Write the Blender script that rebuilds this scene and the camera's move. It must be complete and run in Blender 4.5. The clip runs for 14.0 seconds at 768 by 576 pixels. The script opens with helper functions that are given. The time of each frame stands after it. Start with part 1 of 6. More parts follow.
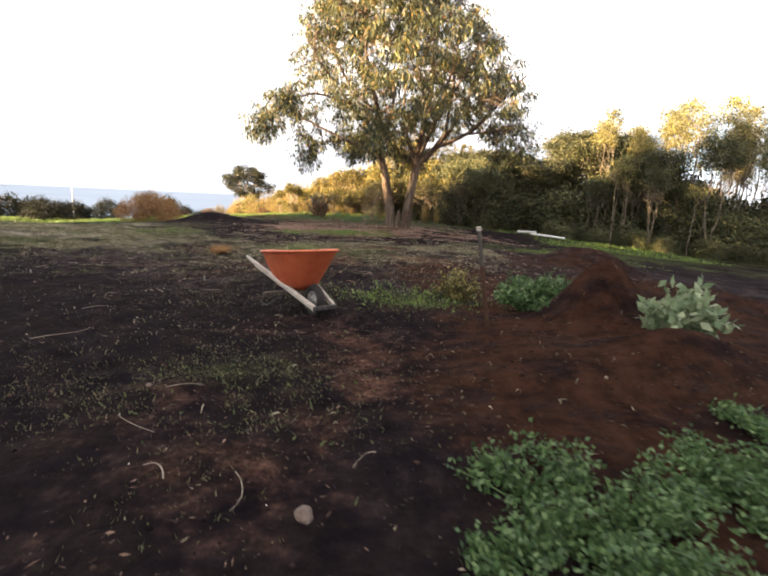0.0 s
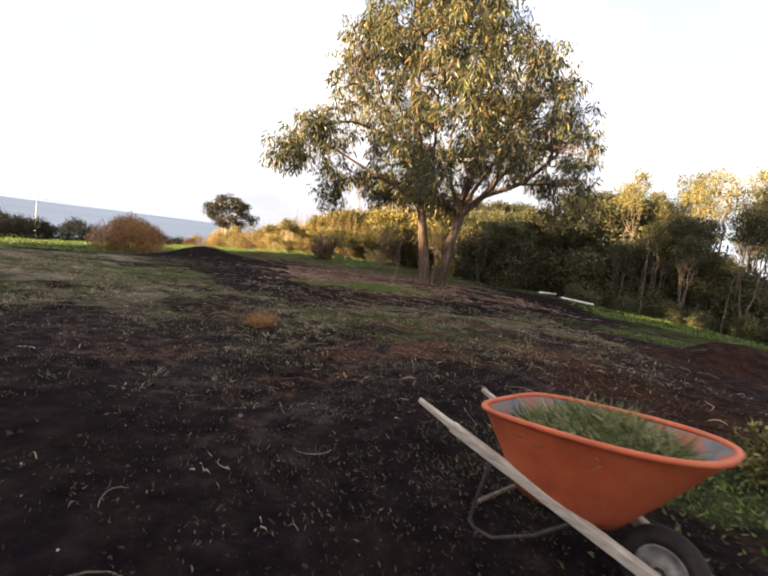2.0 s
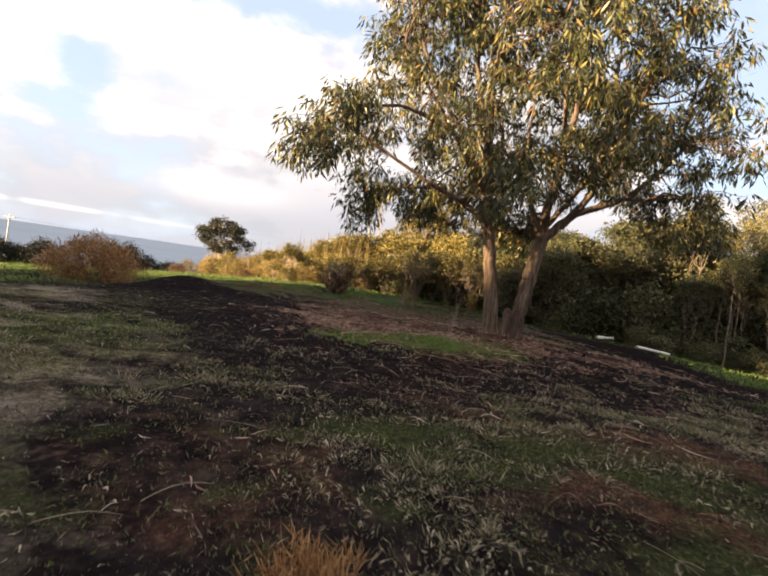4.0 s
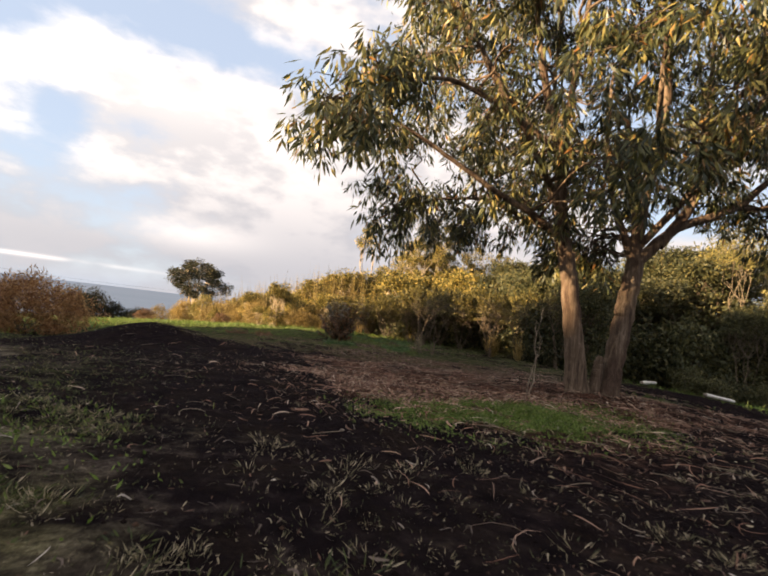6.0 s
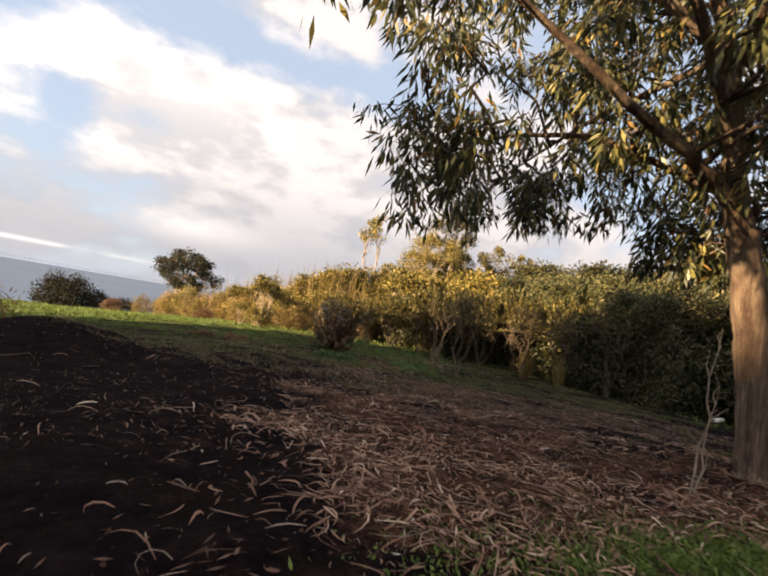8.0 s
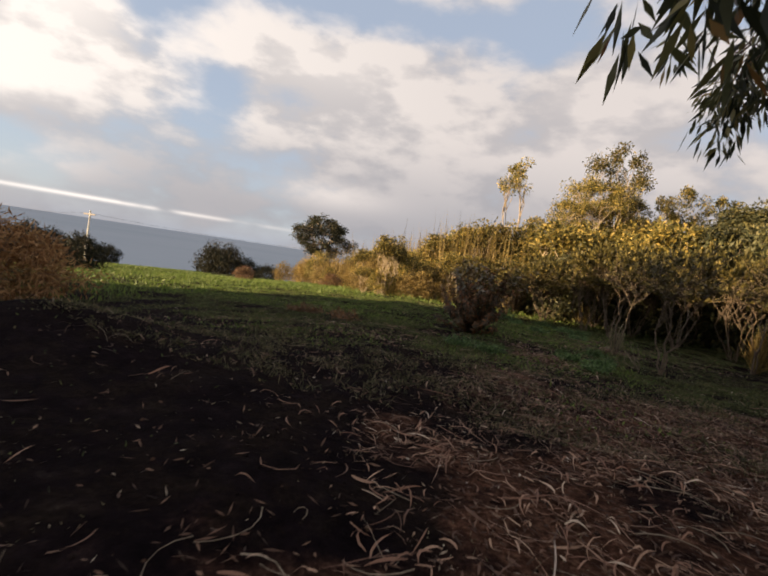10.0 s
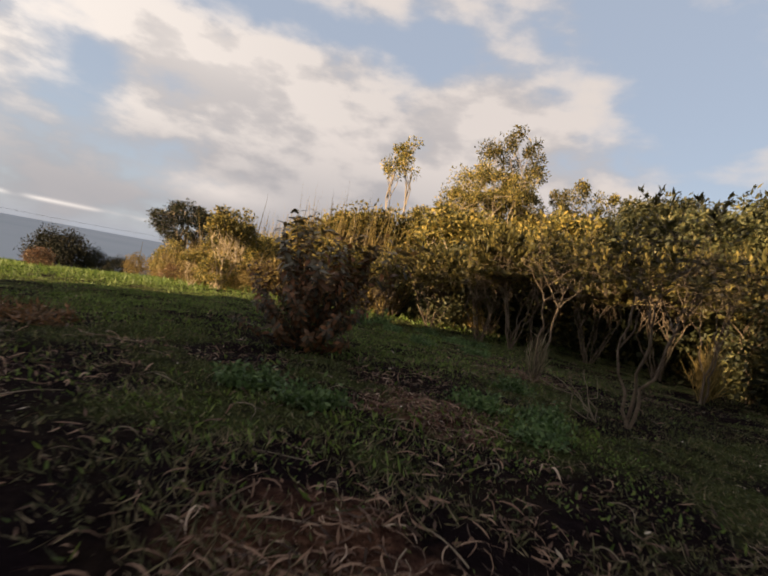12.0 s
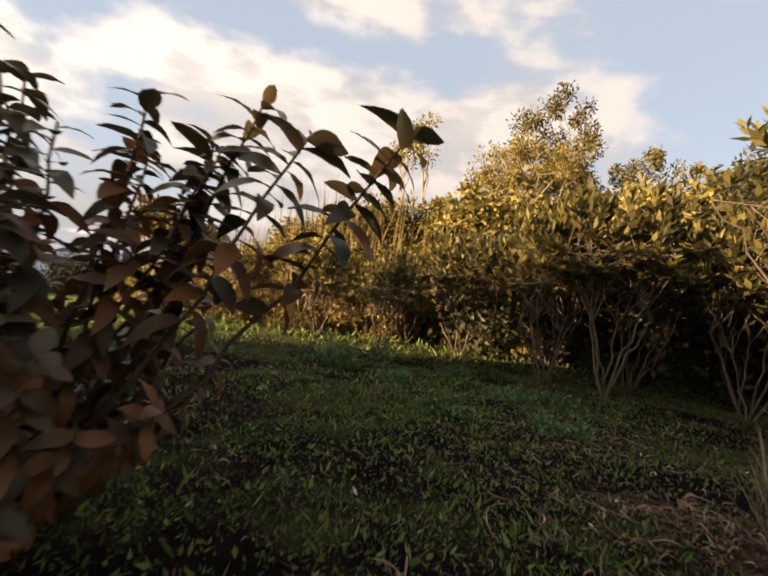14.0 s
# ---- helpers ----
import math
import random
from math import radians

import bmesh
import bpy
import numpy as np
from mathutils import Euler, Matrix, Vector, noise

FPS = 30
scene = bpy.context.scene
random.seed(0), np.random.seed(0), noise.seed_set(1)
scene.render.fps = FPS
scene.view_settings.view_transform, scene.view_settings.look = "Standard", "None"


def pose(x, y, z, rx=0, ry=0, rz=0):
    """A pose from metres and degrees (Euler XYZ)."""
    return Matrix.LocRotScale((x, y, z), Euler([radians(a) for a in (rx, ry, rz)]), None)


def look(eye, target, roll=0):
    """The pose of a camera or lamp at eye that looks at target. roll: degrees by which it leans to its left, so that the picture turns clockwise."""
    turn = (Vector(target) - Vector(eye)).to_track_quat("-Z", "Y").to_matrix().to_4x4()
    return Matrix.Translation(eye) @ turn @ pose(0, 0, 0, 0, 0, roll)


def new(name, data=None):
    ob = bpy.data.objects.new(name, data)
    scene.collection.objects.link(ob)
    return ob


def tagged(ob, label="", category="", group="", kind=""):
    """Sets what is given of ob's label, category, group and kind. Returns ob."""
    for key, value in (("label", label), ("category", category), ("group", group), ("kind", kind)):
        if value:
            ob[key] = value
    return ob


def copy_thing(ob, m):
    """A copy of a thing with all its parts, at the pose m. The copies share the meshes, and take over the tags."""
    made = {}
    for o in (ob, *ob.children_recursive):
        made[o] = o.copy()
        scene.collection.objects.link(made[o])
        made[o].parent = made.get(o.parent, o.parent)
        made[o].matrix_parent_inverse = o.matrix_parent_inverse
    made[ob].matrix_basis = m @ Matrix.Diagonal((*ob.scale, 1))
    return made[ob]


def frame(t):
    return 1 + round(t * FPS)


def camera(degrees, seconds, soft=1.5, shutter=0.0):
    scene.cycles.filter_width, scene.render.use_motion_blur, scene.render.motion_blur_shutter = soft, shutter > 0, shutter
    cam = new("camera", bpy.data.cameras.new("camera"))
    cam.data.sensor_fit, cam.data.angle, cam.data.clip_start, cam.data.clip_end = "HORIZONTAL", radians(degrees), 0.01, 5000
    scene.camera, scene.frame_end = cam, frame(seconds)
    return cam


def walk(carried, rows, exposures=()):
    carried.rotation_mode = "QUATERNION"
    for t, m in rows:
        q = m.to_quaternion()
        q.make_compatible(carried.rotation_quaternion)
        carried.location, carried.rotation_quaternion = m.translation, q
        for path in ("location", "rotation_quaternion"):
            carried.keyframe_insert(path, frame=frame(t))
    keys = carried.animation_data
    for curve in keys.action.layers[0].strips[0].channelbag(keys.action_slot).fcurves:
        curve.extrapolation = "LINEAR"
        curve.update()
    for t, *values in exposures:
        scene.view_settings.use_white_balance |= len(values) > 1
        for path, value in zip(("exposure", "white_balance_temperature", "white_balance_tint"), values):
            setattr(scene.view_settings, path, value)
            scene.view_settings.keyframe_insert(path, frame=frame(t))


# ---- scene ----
cam = camera(78.8, 14.0, 2.0, 0.2)
PATH = [
    (0, (2.039, -1.928, 1.058), (2.046, 0.037, 0.688), 2.7),
    (0.5, (1.525, -1.253, 1.064), (1.503, 0.718, 0.729), 4.0),
    (1, (1.037, -0.517, 1.068), (1.084, 1.457, 0.747), 6.5),
    (1.5, (0.615, 0.100, 1.073), (0.734, 2.085, 0.865), 5.6),
    (2, (0.196, 0.781, 1.146), (0.325, 2.768, 0.957), 7.3),
    (2.5, (-0.118, 1.656, 1.121), (-0.029, 3.647, 0.956), 5.3),
    (3, (-0.350, 2.861, 1.064), (-0.262, 4.853, 0.916), 7.8),
    (3.5, (-0.578, 3.849, 1.079), (-0.478, 5.842, 0.938), 7.1),
    (3.7, (-0.675, 4.221, 1.085), (-0.554, 6.214, 0.984), 7.9),
    (5.8, (-1.618, 7.275, 0.919), (-1.370, 9.260, 0.927), 6.8),
    (6, (-1.651, 7.567, 0.901), (-1.435, 9.551, 1.025), 6.9),
    (6.5, (-1.676, 8.339, 0.880), (-1.444, 10.322, 0.995), 7.1),
    (7, (-1.655, 9.150, 0.885), (-1.451, 11.133, 1.051), 10.6),
    (7.5, (-1.628, 9.972, 0.907), (-1.355, 11.951, 0.992), 10.5),
    (8, (-1.623, 10.760, 0.931), (-1.400, 12.743, 1.066), 9.7),
    (8.5, (-1.641, 11.492, 0.957), (-1.705, 13.487, 1.083), 9.0),
    (8.7, (-1.650, 11.773, 0.970), (-1.862, 13.761, 1.030), 8.5),
    (10.8, (-1.486, 14.889, 1.034), (-1.853, 16.851, 0.910), 7.3),
    (11, (-1.424, 15.249, 1.008), (-1.768, 17.219, 0.970), 2.7),
    (11.5, (-1.227, 16.228, 0.908), (-1.540, 18.200, 1.032), 7.6),
    (12, (-0.993, 17.287, 0.794), (-0.850, 19.282, 0.771), 10.6),
    (12.5, (-0.773, 18.306, 0.720), (-0.631, 20.301, 0.730), 9.9),
    (13, (-0.603, 19.211, 0.709), (-0.431, 21.203, 0.683), 12.2),
    (13.5, (-0.481, 20.015, 0.752), (-0.461, 22.015, 0.782), 8.5),
    (14, (-0.379, 20.781, 0.812), (-0.369, 22.781, 0.829), 7.8),
]
EXPOSURES = [(0, 3.38, 6500, 11), (1.0, 3.15, 6500, 12), (3.0, 2.66, 6550, 13), (6.0, 2.24, 6700, 13), (8.5, 2.1, 6700, 13), (11, 1.53, 6700, 13), (12.5, 1.75, 6900, 13), (14, 2.02, 7150, 13)]
walk(cam, [(t, look(eye, target, roll)) for t, eye, target, roll in PATH], EXPOSURES)

# ---------- sky, sun ----------
SUN_AZ, SUN_EL = radians(-111), radians(10.0)      # azimuth from +y, clockwise
world = bpy.data.worlds.new("sky_world")
scene.world = world
world.use_nodes = True


def build_sky():
    nt = world.node_tree
    nt.nodes.clear()
    N, Lk = nt.nodes.new, nt.links.new

    def math_node(op, a, b=None, c=None, clamp=False):
        n = N("ShaderNodeMath")
        n.operation, n.use_clamp = op, clamp
        for i, v in enumerate((a, b, c)):
            if v is None:
                continue
            if isinstance(v, (int, float)):
                n.inputs[i].default_value = v
            else:
                Lk(v, n.inputs[i])
        return n.outputs[0]

    def smooth(v, lo, hi):
        n = N("ShaderNodeMapRange")
        n.interpolation_type = "SMOOTHSTEP"
        Lk(v, n.inputs[0])
        n.inputs[1].default_value, n.inputs[2].default_value = lo, hi
        return n.outputs[0]

    def mix(fac, a, b):
        n = N("ShaderNodeMix")
        n.data_type = "RGBA"
        if isinstance(fac, float):
            n.inputs[0].default_value = fac
        else:
            Lk(fac, n.inputs[0])
        for i, v in ((6, a), (7, b)):
            if isinstance(v, tuple):
                n.inputs[i].default_value = (*v, 1)
            else:
                Lk(v, n.inputs[i])
        return n.outputs[2]

    tc = N("ShaderNodeTexCoord")
    sep = N("ShaderNodeSeparateXYZ")
    Lk(tc.outputs["Generated"], sep.inputs[0])
    x, y, z = sep.outputs
    az = math_node("MULTIPLY", math_node("ARCTAN2", x, y), 57.2958)
    el = math_node("MULTIPLY", math_node("ARCSINE", z), 57.2958)
    # billowing clouds, flattened towards the skyline
    cmb = N("ShaderNodeCombineXYZ")
    Lk(x, cmb.inputs[0]), Lk(y, cmb.inputs[1]), Lk(math_node("MULTIPLY", z, 2.1), cmb.inputs[2])

    def noise_tex(vec, scale, detail, rough, offs):
        m = N("ShaderNodeMapping")
        m.inputs["Location"].default_value = offs
        Lk(vec, m.inputs[0])
        n = N("ShaderNodeTexNoise")
        n.inputs["Scale"].default_value, n.inputs["Detail"].default_value, n.inputs["Roughness"].default_value = scale, detail, rough
        Lk(m.outputs[0], n.inputs[0])
        return n.outputs[0]

    big = noise_tex(cmb.outputs[0], 2.1, 5, 0.5, (3.1, 0.4, 0))
    fine = noise_tex(cmb.outputs[0], 6.5, 8, 0.52, (7.7, 2.2, 1))
    dens = math_node("ADD", math_node("MULTIPLY", big, 0.5), math_node("MULTIPLY", fine, 0.5))

    def blob(a0, e0, sa, se, amp):
        da = math_node("DIVIDE", math_node("SUBTRACT", az, a0), sa)
        de = math_node("DIVIDE", math_node("SUBTRACT", el, e0), se)
        r = math_node("ADD", math_node("MULTIPLY", da, da), math_node("MULTIPLY", de, de))
        return math_node("MULTIPLY", math_node("POWER", 2.71828, math_node("MULTIPLY", r, -1.0)), amp)

    for b in ((-37, 23, 7, 4.5, -0.22), (-25, 27, 10, 3, -0.20), (-10, 27, 9, 2.6, -0.20), (4, 26.5, 6, 3.5, -0.16), (36, 25, 8, 8, -0.22),
              (-19, 19, 13, 4.5, 0.16), (-47, 19, 7, 5, 0.2), (12, 19, 9, 4, 0.14), (-50, 11, 9, 4, 0.12), (-8, 12, 16, 5, 0.12), (-31, 15, 3.5, 4, -0.12)):
        dens = math_node("ADD", dens, blob(*b))
    cover = smooth(dens, 0.37, 0.55)
    # lit upper edges, grey undersides
    shade = smooth(math_node("ADD", math_node("MULTIPLY", fine, 0.75), math_node("MULTIPLY", big, 0.25)), 0.44, 0.57)
    low = smooth(el, 3.0, 17.0)
    litness = math_node("MULTIPLY", math_node("ADD", math_node("MULTIPLY", shade, 0.55), 0.45), math_node("ADD", math_node("MULTIPLY", low, 0.8), 0.2))
    for b in ((-17, 6.8, 7, 1.6, 0.5), (-50, 5, 8, 2.2, 0.55), (-19, 21, 10, 3, 0.3), (-47, 20, 6, 4, 0.5), (11, 20.5, 5, 2.0, 0.25), (-50, 12, 8, 3, 0.35)):
        litness = math_node("ADD", litness, blob(*b))
    litness = math_node("MINIMUM", litness, 1.15)
    sunward = smooth(az, 10.0, -70.0)
    cloud_lit = mix(sunward, (0.66, 0.62, 0.595), (0.98, 0.925, 0.86))
    cloud = mix(litness, (0.30, 0.31, 0.345), cloud_lit)
    sky = N("ShaderNodeTexSky")
    sky.sky_type, sky.sun_disc = "NISHITA", False
    sky.sun_elevation, sky.sun_rotation = SUN_EL, SUN_AZ
    gain = N("ShaderNodeVectorMath")
    gain.operation = "SCALE"
    Lk(sky.outputs[0], gain.inputs[0])
    gain.inputs[3].default_value = 0.11
    blue = mix(0.6, gain.outputs[0], (0.50, 0.59, 0.74))
    col = mix(cover, blue, cloud)
    # a bright slit just over the skyline
    slit = math_node("MULTIPLY", blob(-42, 1.9, 16, 0.2, 1.0), smooth(noise_tex(cmb.outputs[0], 9.0, 2, 0.5, (0, 0, 4)), 0.3, 0.5))
    col = mix(math_node("MINIMUM", slit, 1.0), col, (0.95, 0.9, 0.85))
    bg = N("ShaderNodeBackground")
    Lk(col, bg.inputs[0])
    bg.inputs[1].default_value = 0.36
    out = N("ShaderNodeOutputWorld")
    Lk(bg.outputs[0], out.inputs[0])


build_sky()
sun_dir = Vector((math.sin(SUN_AZ) * math.cos(SUN_EL), math.cos(SUN_AZ) * math.cos(SUN_EL), math.sin(SUN_EL)))
sun = new("sun", bpy.data.lights.new("sun", "SUN"))
sun.data.energy, sun.data.angle, sun.data.color = 5.0, radians(0.6), (1.0, 0.74, 0.42)
sun.matrix_world = look(sun_dir * 50, (0, 0, 0))

# ---------- numeric noise ----------
RNG = np.random.RandomState(7)
TABLE = RNG.rand(256, 256)


def vnoise(x, y, s=1.0, seed=0):
    x, y = np.asarray(x, float) / s + seed * 17.3, np.asarray(y, float) / s + seed * 9.7
    i, j = np.floor(x).astype(int), np.floor(y).astype(int)
    fx, fy = x - i, y - j
    fx, fy = fx * fx * (3 - 2 * fx), fy * fy * (3 - 2 * fy)
    a, b = TABLE[i % 256, j % 256], TABLE[(i + 1) % 256, j % 256]
    c, d = TABLE[i % 256, (j + 1) % 256], TABLE[(i + 1) % 256, (j + 1) % 256]
    return (a * (1 - fx) + b * fx) * (1 - fy) + (c * (1 - fx) + d * fx) * fy


def fbm(x, y, s=1.0, seed=0, octaves=4):
    out, amp, tot = 0, 1.0, 0
    for k in range(octaves):
        out = out + amp * vnoise(x, y, s / 2 ** k, seed + k)
        tot += amp
        amp *= 0.5
    return out / tot


def sstep(v, lo, hi):
    t = np.clip((np.asarray(v, float) - lo) / (hi - lo), 0, 1)
    return t * t * (3 - 2 * t)


def bump(x, y, cx, cy, rx, ry, turn=0.0):
    c, s = math.cos(radians(turn)), math.sin(radians(turn))
    dx, dy = x - cx, y - cy
    return np.exp(-((dx * c + dy * s) / rx) ** 2 - ((dy * c - dx * s) / ry) ** 2)


# ---------- the lie of the land ----------
def height(x, y):
    x, y = np.asarray(x, float), np.asarray(y, float)
    z = -0.075 * np.clip(x - 5.0, 0, 16) - 0.045 * np.clip(y - 30, 0, 25) - 0.10 * np.clip(y - 55, 0, 1e9)
    z = z - 0.08 * np.clip(-3 - x, 0, 16) * sstep(y, 8, 20) - 0.06 * np.clip(-22 - x, 0, 400) * sstep(y, 20, 45)
    z = np.maximum(z, -22)
    z = z + 0.12 * bump(x, y, 2.56, 14.5, 1.7, 1.3)
    near = np.exp(-((x / 30) ** 2 + ((y - 12) / 40) ** 2))
    z = z + near * (0.16 * (fbm(x, y, 3.0, 1) - 0.5) + 0.07 * (fbm(x, y, 0.7, 5) - 0.5) + 0.06 * (fbm(x, y, 0.4, 9, 2) - 0.5))
    # soil heaps
    z = z + 0.36 * bump(x, y, -5.0, 17.0, 1.15, 0.85)
    z = z + 0.6 * bump(x, y, 4.15, 2.5, 0.4, 0.4, 20) + 0.26 * bump(x, y, 4.15, 1.1, 0.5, 0.4) + 0.14 * bump(x, y, 3.3, 1.0, 0.9, 0.6) + 0.4 * bump(x, y, 6.1, 7.4, 0.8, 0.65) + 0.2 * bump(x, y, 6.2, 4.2, 1.6, 0.7)
    # unseen rise added sunward to shade the field; saddle and gaps let light by
    shade_crest = np.interp(y, [-90, -60, -7.0, -5.4, -1.9, -0.8, 1.9, 3.0, 4.6, 5.3, 5.9, 7.3, 8.4], [0, 14.5, 13.5, 10.2, 10.2, 13.6, 13.6, 9.2, 8.1, 9.0, 10.5, 10.5, 0])
    z = z + sstep(-x, 30, 46) * sstep(x, -62, -50) * shade_crest * (0.9 + 0.2 * fbm(x, y, 14, 3))
    return z


def cover_red(x, y):
    x, y = x + 1.6 * (fbm(x, y, 1.5, 151) - 0.5), y + 2.0 * (fbm(x, y, 1.6, 155) - 0.5)
    w = 2.4 * (fbm(x, y, 1.8, 21) - 0.5)
    r = sstep(x + w, 1.7, 2.6) * sstep(-y - 0.25 * x + w, -9.0, -6.0) * sstep(-x - y, -16, -11)
    r = np.maximum(r, bump(x, y, 3.4, 1.0, 1.9, 1.4))
    r = np.maximum(r, 0.9 * bump(x, y, 5.6, 6.8, 2.2, 1.4))
    return np.clip(r, 0, 1)


def cover_grass(x, y):
    n, m = fbm(x, y, 1.1, 31), fbm(x, y, 0.35, 37)
    g = 0.75 * bump(x, y, -0.2, 7.3, 2.8, 1.5) + 0.9 * bump(x, y, 2.3, 3.2, 0.85, 0.5) + 0.36 * bump(x, y, 1.0, 0.7, 0.8, 0.6)
    g = g + 1.25 * bump(x, y, 0.5, 12.5, 1.15, 0.62, 14) + 1.1 * bump(x, y, -3.6, 10.3, 0.8, 0.9) + 1.1 * bump(x, y, 6.6, 9.9, 1.9, 0.8, -20) + 0.8 * bump(x, y, 3.9, 15.5, 1.2, 0.6)
    g = g + 0.5 * sstep(-x, 2.5, 5) * sstep(y, 3, 8) * (1 - 0.9 * bump(x, y, -4.6, 16.0, 2.6, 2.6))
    g = g + 0.95 * sstep(y + 0.5 * np.clip(x + 3.5, -4, 0), 18.4, 19.6)
    g = g + sstep(np.hypot(x, y - 14), 18, 30) + 0.8 * sstep(x - 0.25 * (y - 12), 6.0, 8.5) * sstep(y, 8.5, 11.5)
    # bare soil: the black stretch along the track, the worn strip at its end
    g = g * (1 - 0.9 * bump(x, y, -1.0, 9.9, 2.2, 1.2, -12)) * (1 - 0.85 * bump(x, y, 1.4, 9.6, 3.0, 0.7, -38))
    g = g * (1 - 0.9 * bump(x, y, -0.25, 20.1, 0.45, 1.1)) * (1 - 0.85 * bump(x, y, 1.4, 23.1, 0.9, 0.9)) * (1 - 0.8 * bump(x, y, -1.9, 20.9, 0.5, 0.4)) * (1 - 0.6 * bump(x, y, 1.6, 18.3, 1.2, 0.8))
    g = g * (1 - 0.8 * sstep(y, 17, 18.5) * sstep(-y, -29, -25) * sstep(-fbm(x, y, 0.8, 161), -0.56, -0.40))
    return np.clip(g * (0.35 + 1.5 * sstep(0.6 * n + 0.4 * m, 0.36, 0.62)), 0, 1)


def cover_dry(x, y):
    x, y = x + 3.2 * (fbm(x, y, 2.6, 141) - 0.5), y + 3.2 * (fbm(x, y, 2.4, 145) - 0.5)
    d = sstep(y - 0.7 * x, 2.2, 6.0) * (0.25 + 0.75 * sstep(y, 5.2, 7.6)) * sstep(-x - 0.25 * y, -6.5, -2.5) * sstep(-y, -16.0, -12.0) * (1 - 0.85 * sstep(x, -3.2, -1.2))
    d = d * (1 - 0.95 * bump(x, y, -2.6, 13.0, 2.8, 2.6)) * (1 - 0.8 * bump(x, y, -0.2, 11.6, 4.5, 1.6, -25)) * (1 - 0.97 * bump(x, y, -2.7, 5.4, 2.2, 1.9, 15))
    return np.clip(d * (0.3 + 0.35 * sstep(-x, 1.5, 4) + 1.2 * sstep(0.5 * fbm(x, y, 1.3, 101) + 0.5 * fbm(0.6 * x, y, 0.35, 103), 0.38, 0.62)), 0, 1)


# where the soil is paler: worn ground, and sky sheen laid on as colour
def cover_worn_sheen(x, y):
    return np.clip(0.7 * sstep(y + 0.25 * x, 2.2, 4.2) * sstep(-y, -10.5, -6.5) * (0.12 + 0.88 * sstep(y - 0.4 * x, 0.6, 3.0)) * (0.1 + 1.4 * sstep(0.6 * fbm(x, y, 0.9, 111) + 0.4 * fbm(x, y, 0.25, 113), 0.38, 0.62)) + 0.12 * sstep(-y, -13, -10) + 0.6 * sstep(x, 1.5, 3.0) * sstep(-y, -14, -11) * sstep(y, 3, 5) * sstep(fbm(x, y, 0.6, 117), 0.36, 0.6), 0, 1)


def cover_litter(x, y):
    l = 0.9 * bump(x, y, 0.3, 13.6, 2.3, 2.2) + 1.0 * bump(x, y, 2.4, 14.1, 2.2, 1.5) + 1.0 * bump(x, y, 0.0, 15.8, 1.8, 1.6)
    l = l + 1.4 * bump(x, y, -0.3, 17.5, 1.9, 1.2) + 0.8 * bump(x, y, 1.6, 18.3, 1.6, 1.0) + 1.0 * bump(x, y, -0.25, 20.1, 0.5, 1.1) + 0.5 * bump(x, y, -2.8, 19.9, 1.4, 0.7) + 0.7 * bump(x, y, 1.4, 23.1, 1.1, 1.0) + 0.5 * bump(x, y, -1.9, 20.9, 0.6, 0.5) + 0.6 * bump(x, y, 1.5, 0.7, 0.9, 1.5) + 0.5 * bump(x, y, 0, 6, 3.5, 3) + 0.5 * bump(x, y, 2.4, 8.0, 2.5, 2.0)
    return np.clip(l * (0.3 + 1.3 * sstep(fbm(x, y, 0.8, 51), 0.35, 0.62)), 0, 1)


# ---------- materials ----------
def material(name, build):
    m = bpy.data.materials.new(name)
    m.use_nodes = True
    nt = m.node_tree
    bsdf = nt.nodes["Principled BSDF"]
    build(nt, bsdf, nt.nodes["Material Output"])
    return m


def ramp(nt, fac, stops):
    n = nt.nodes.new("ShaderNodeValToRGB")
    e = n.color_ramp.elements
    while len(e) < len(stops):
        e.new(0.5)
    for el, (p, c) in zip(e, stops):
        el.position, el.color = p, (*c, 1)
    nt.links.new(fac, n.inputs[0])
    return n.outputs[0]


def tex(nt, scale, detail=5, rough=0.6, coord="Object", stretch=None):
    tc = nt.nodes.new("ShaderNodeTexCoord")
    src = tc.outputs[coord]
    if stretch:
        mp = nt.nodes.new("ShaderNodeMapping")
        mp.inputs["Scale"].default_value = stretch
        nt.links.new(src, mp.inputs[0])
        src = mp.outputs[0]
    n = nt.nodes.new("ShaderNodeTexNoise")
    n.inputs["Scale"].default_value, n.inputs["Detail"].default_value, n.inputs["Roughness"].default_value = scale, detail, rough
    nt.links.new(src, n.inputs[0])
    return n.outputs[0]


def mixc(nt, fac, a, b):
    n = nt.nodes.new("ShaderNodeMix")
    n.data_type = "RGBA"
    for i, v in ((0, fac), (6, a), (7, b)):
        if isinstance(v, tuple):
            n.inputs[i].default_value = (*v, 1)
        elif isinstance(v, float):
            n.inputs[i].default_value = v
        else:
            nt.links.new(v, n.inputs[i])
    return n.outputs[2]


def bumped(nt, bsdf, h, strength=0.5, distance=0.02):
    n = nt.nodes.new("ShaderNodeBump")
    n.inputs["Strength"].default_value, n.inputs["Distance"].default_value = strength, distance
    nt.links.new(h, n.inputs["Height"])
    nt.links.new(n.outputs[0], bsdf.inputs["Normal"])


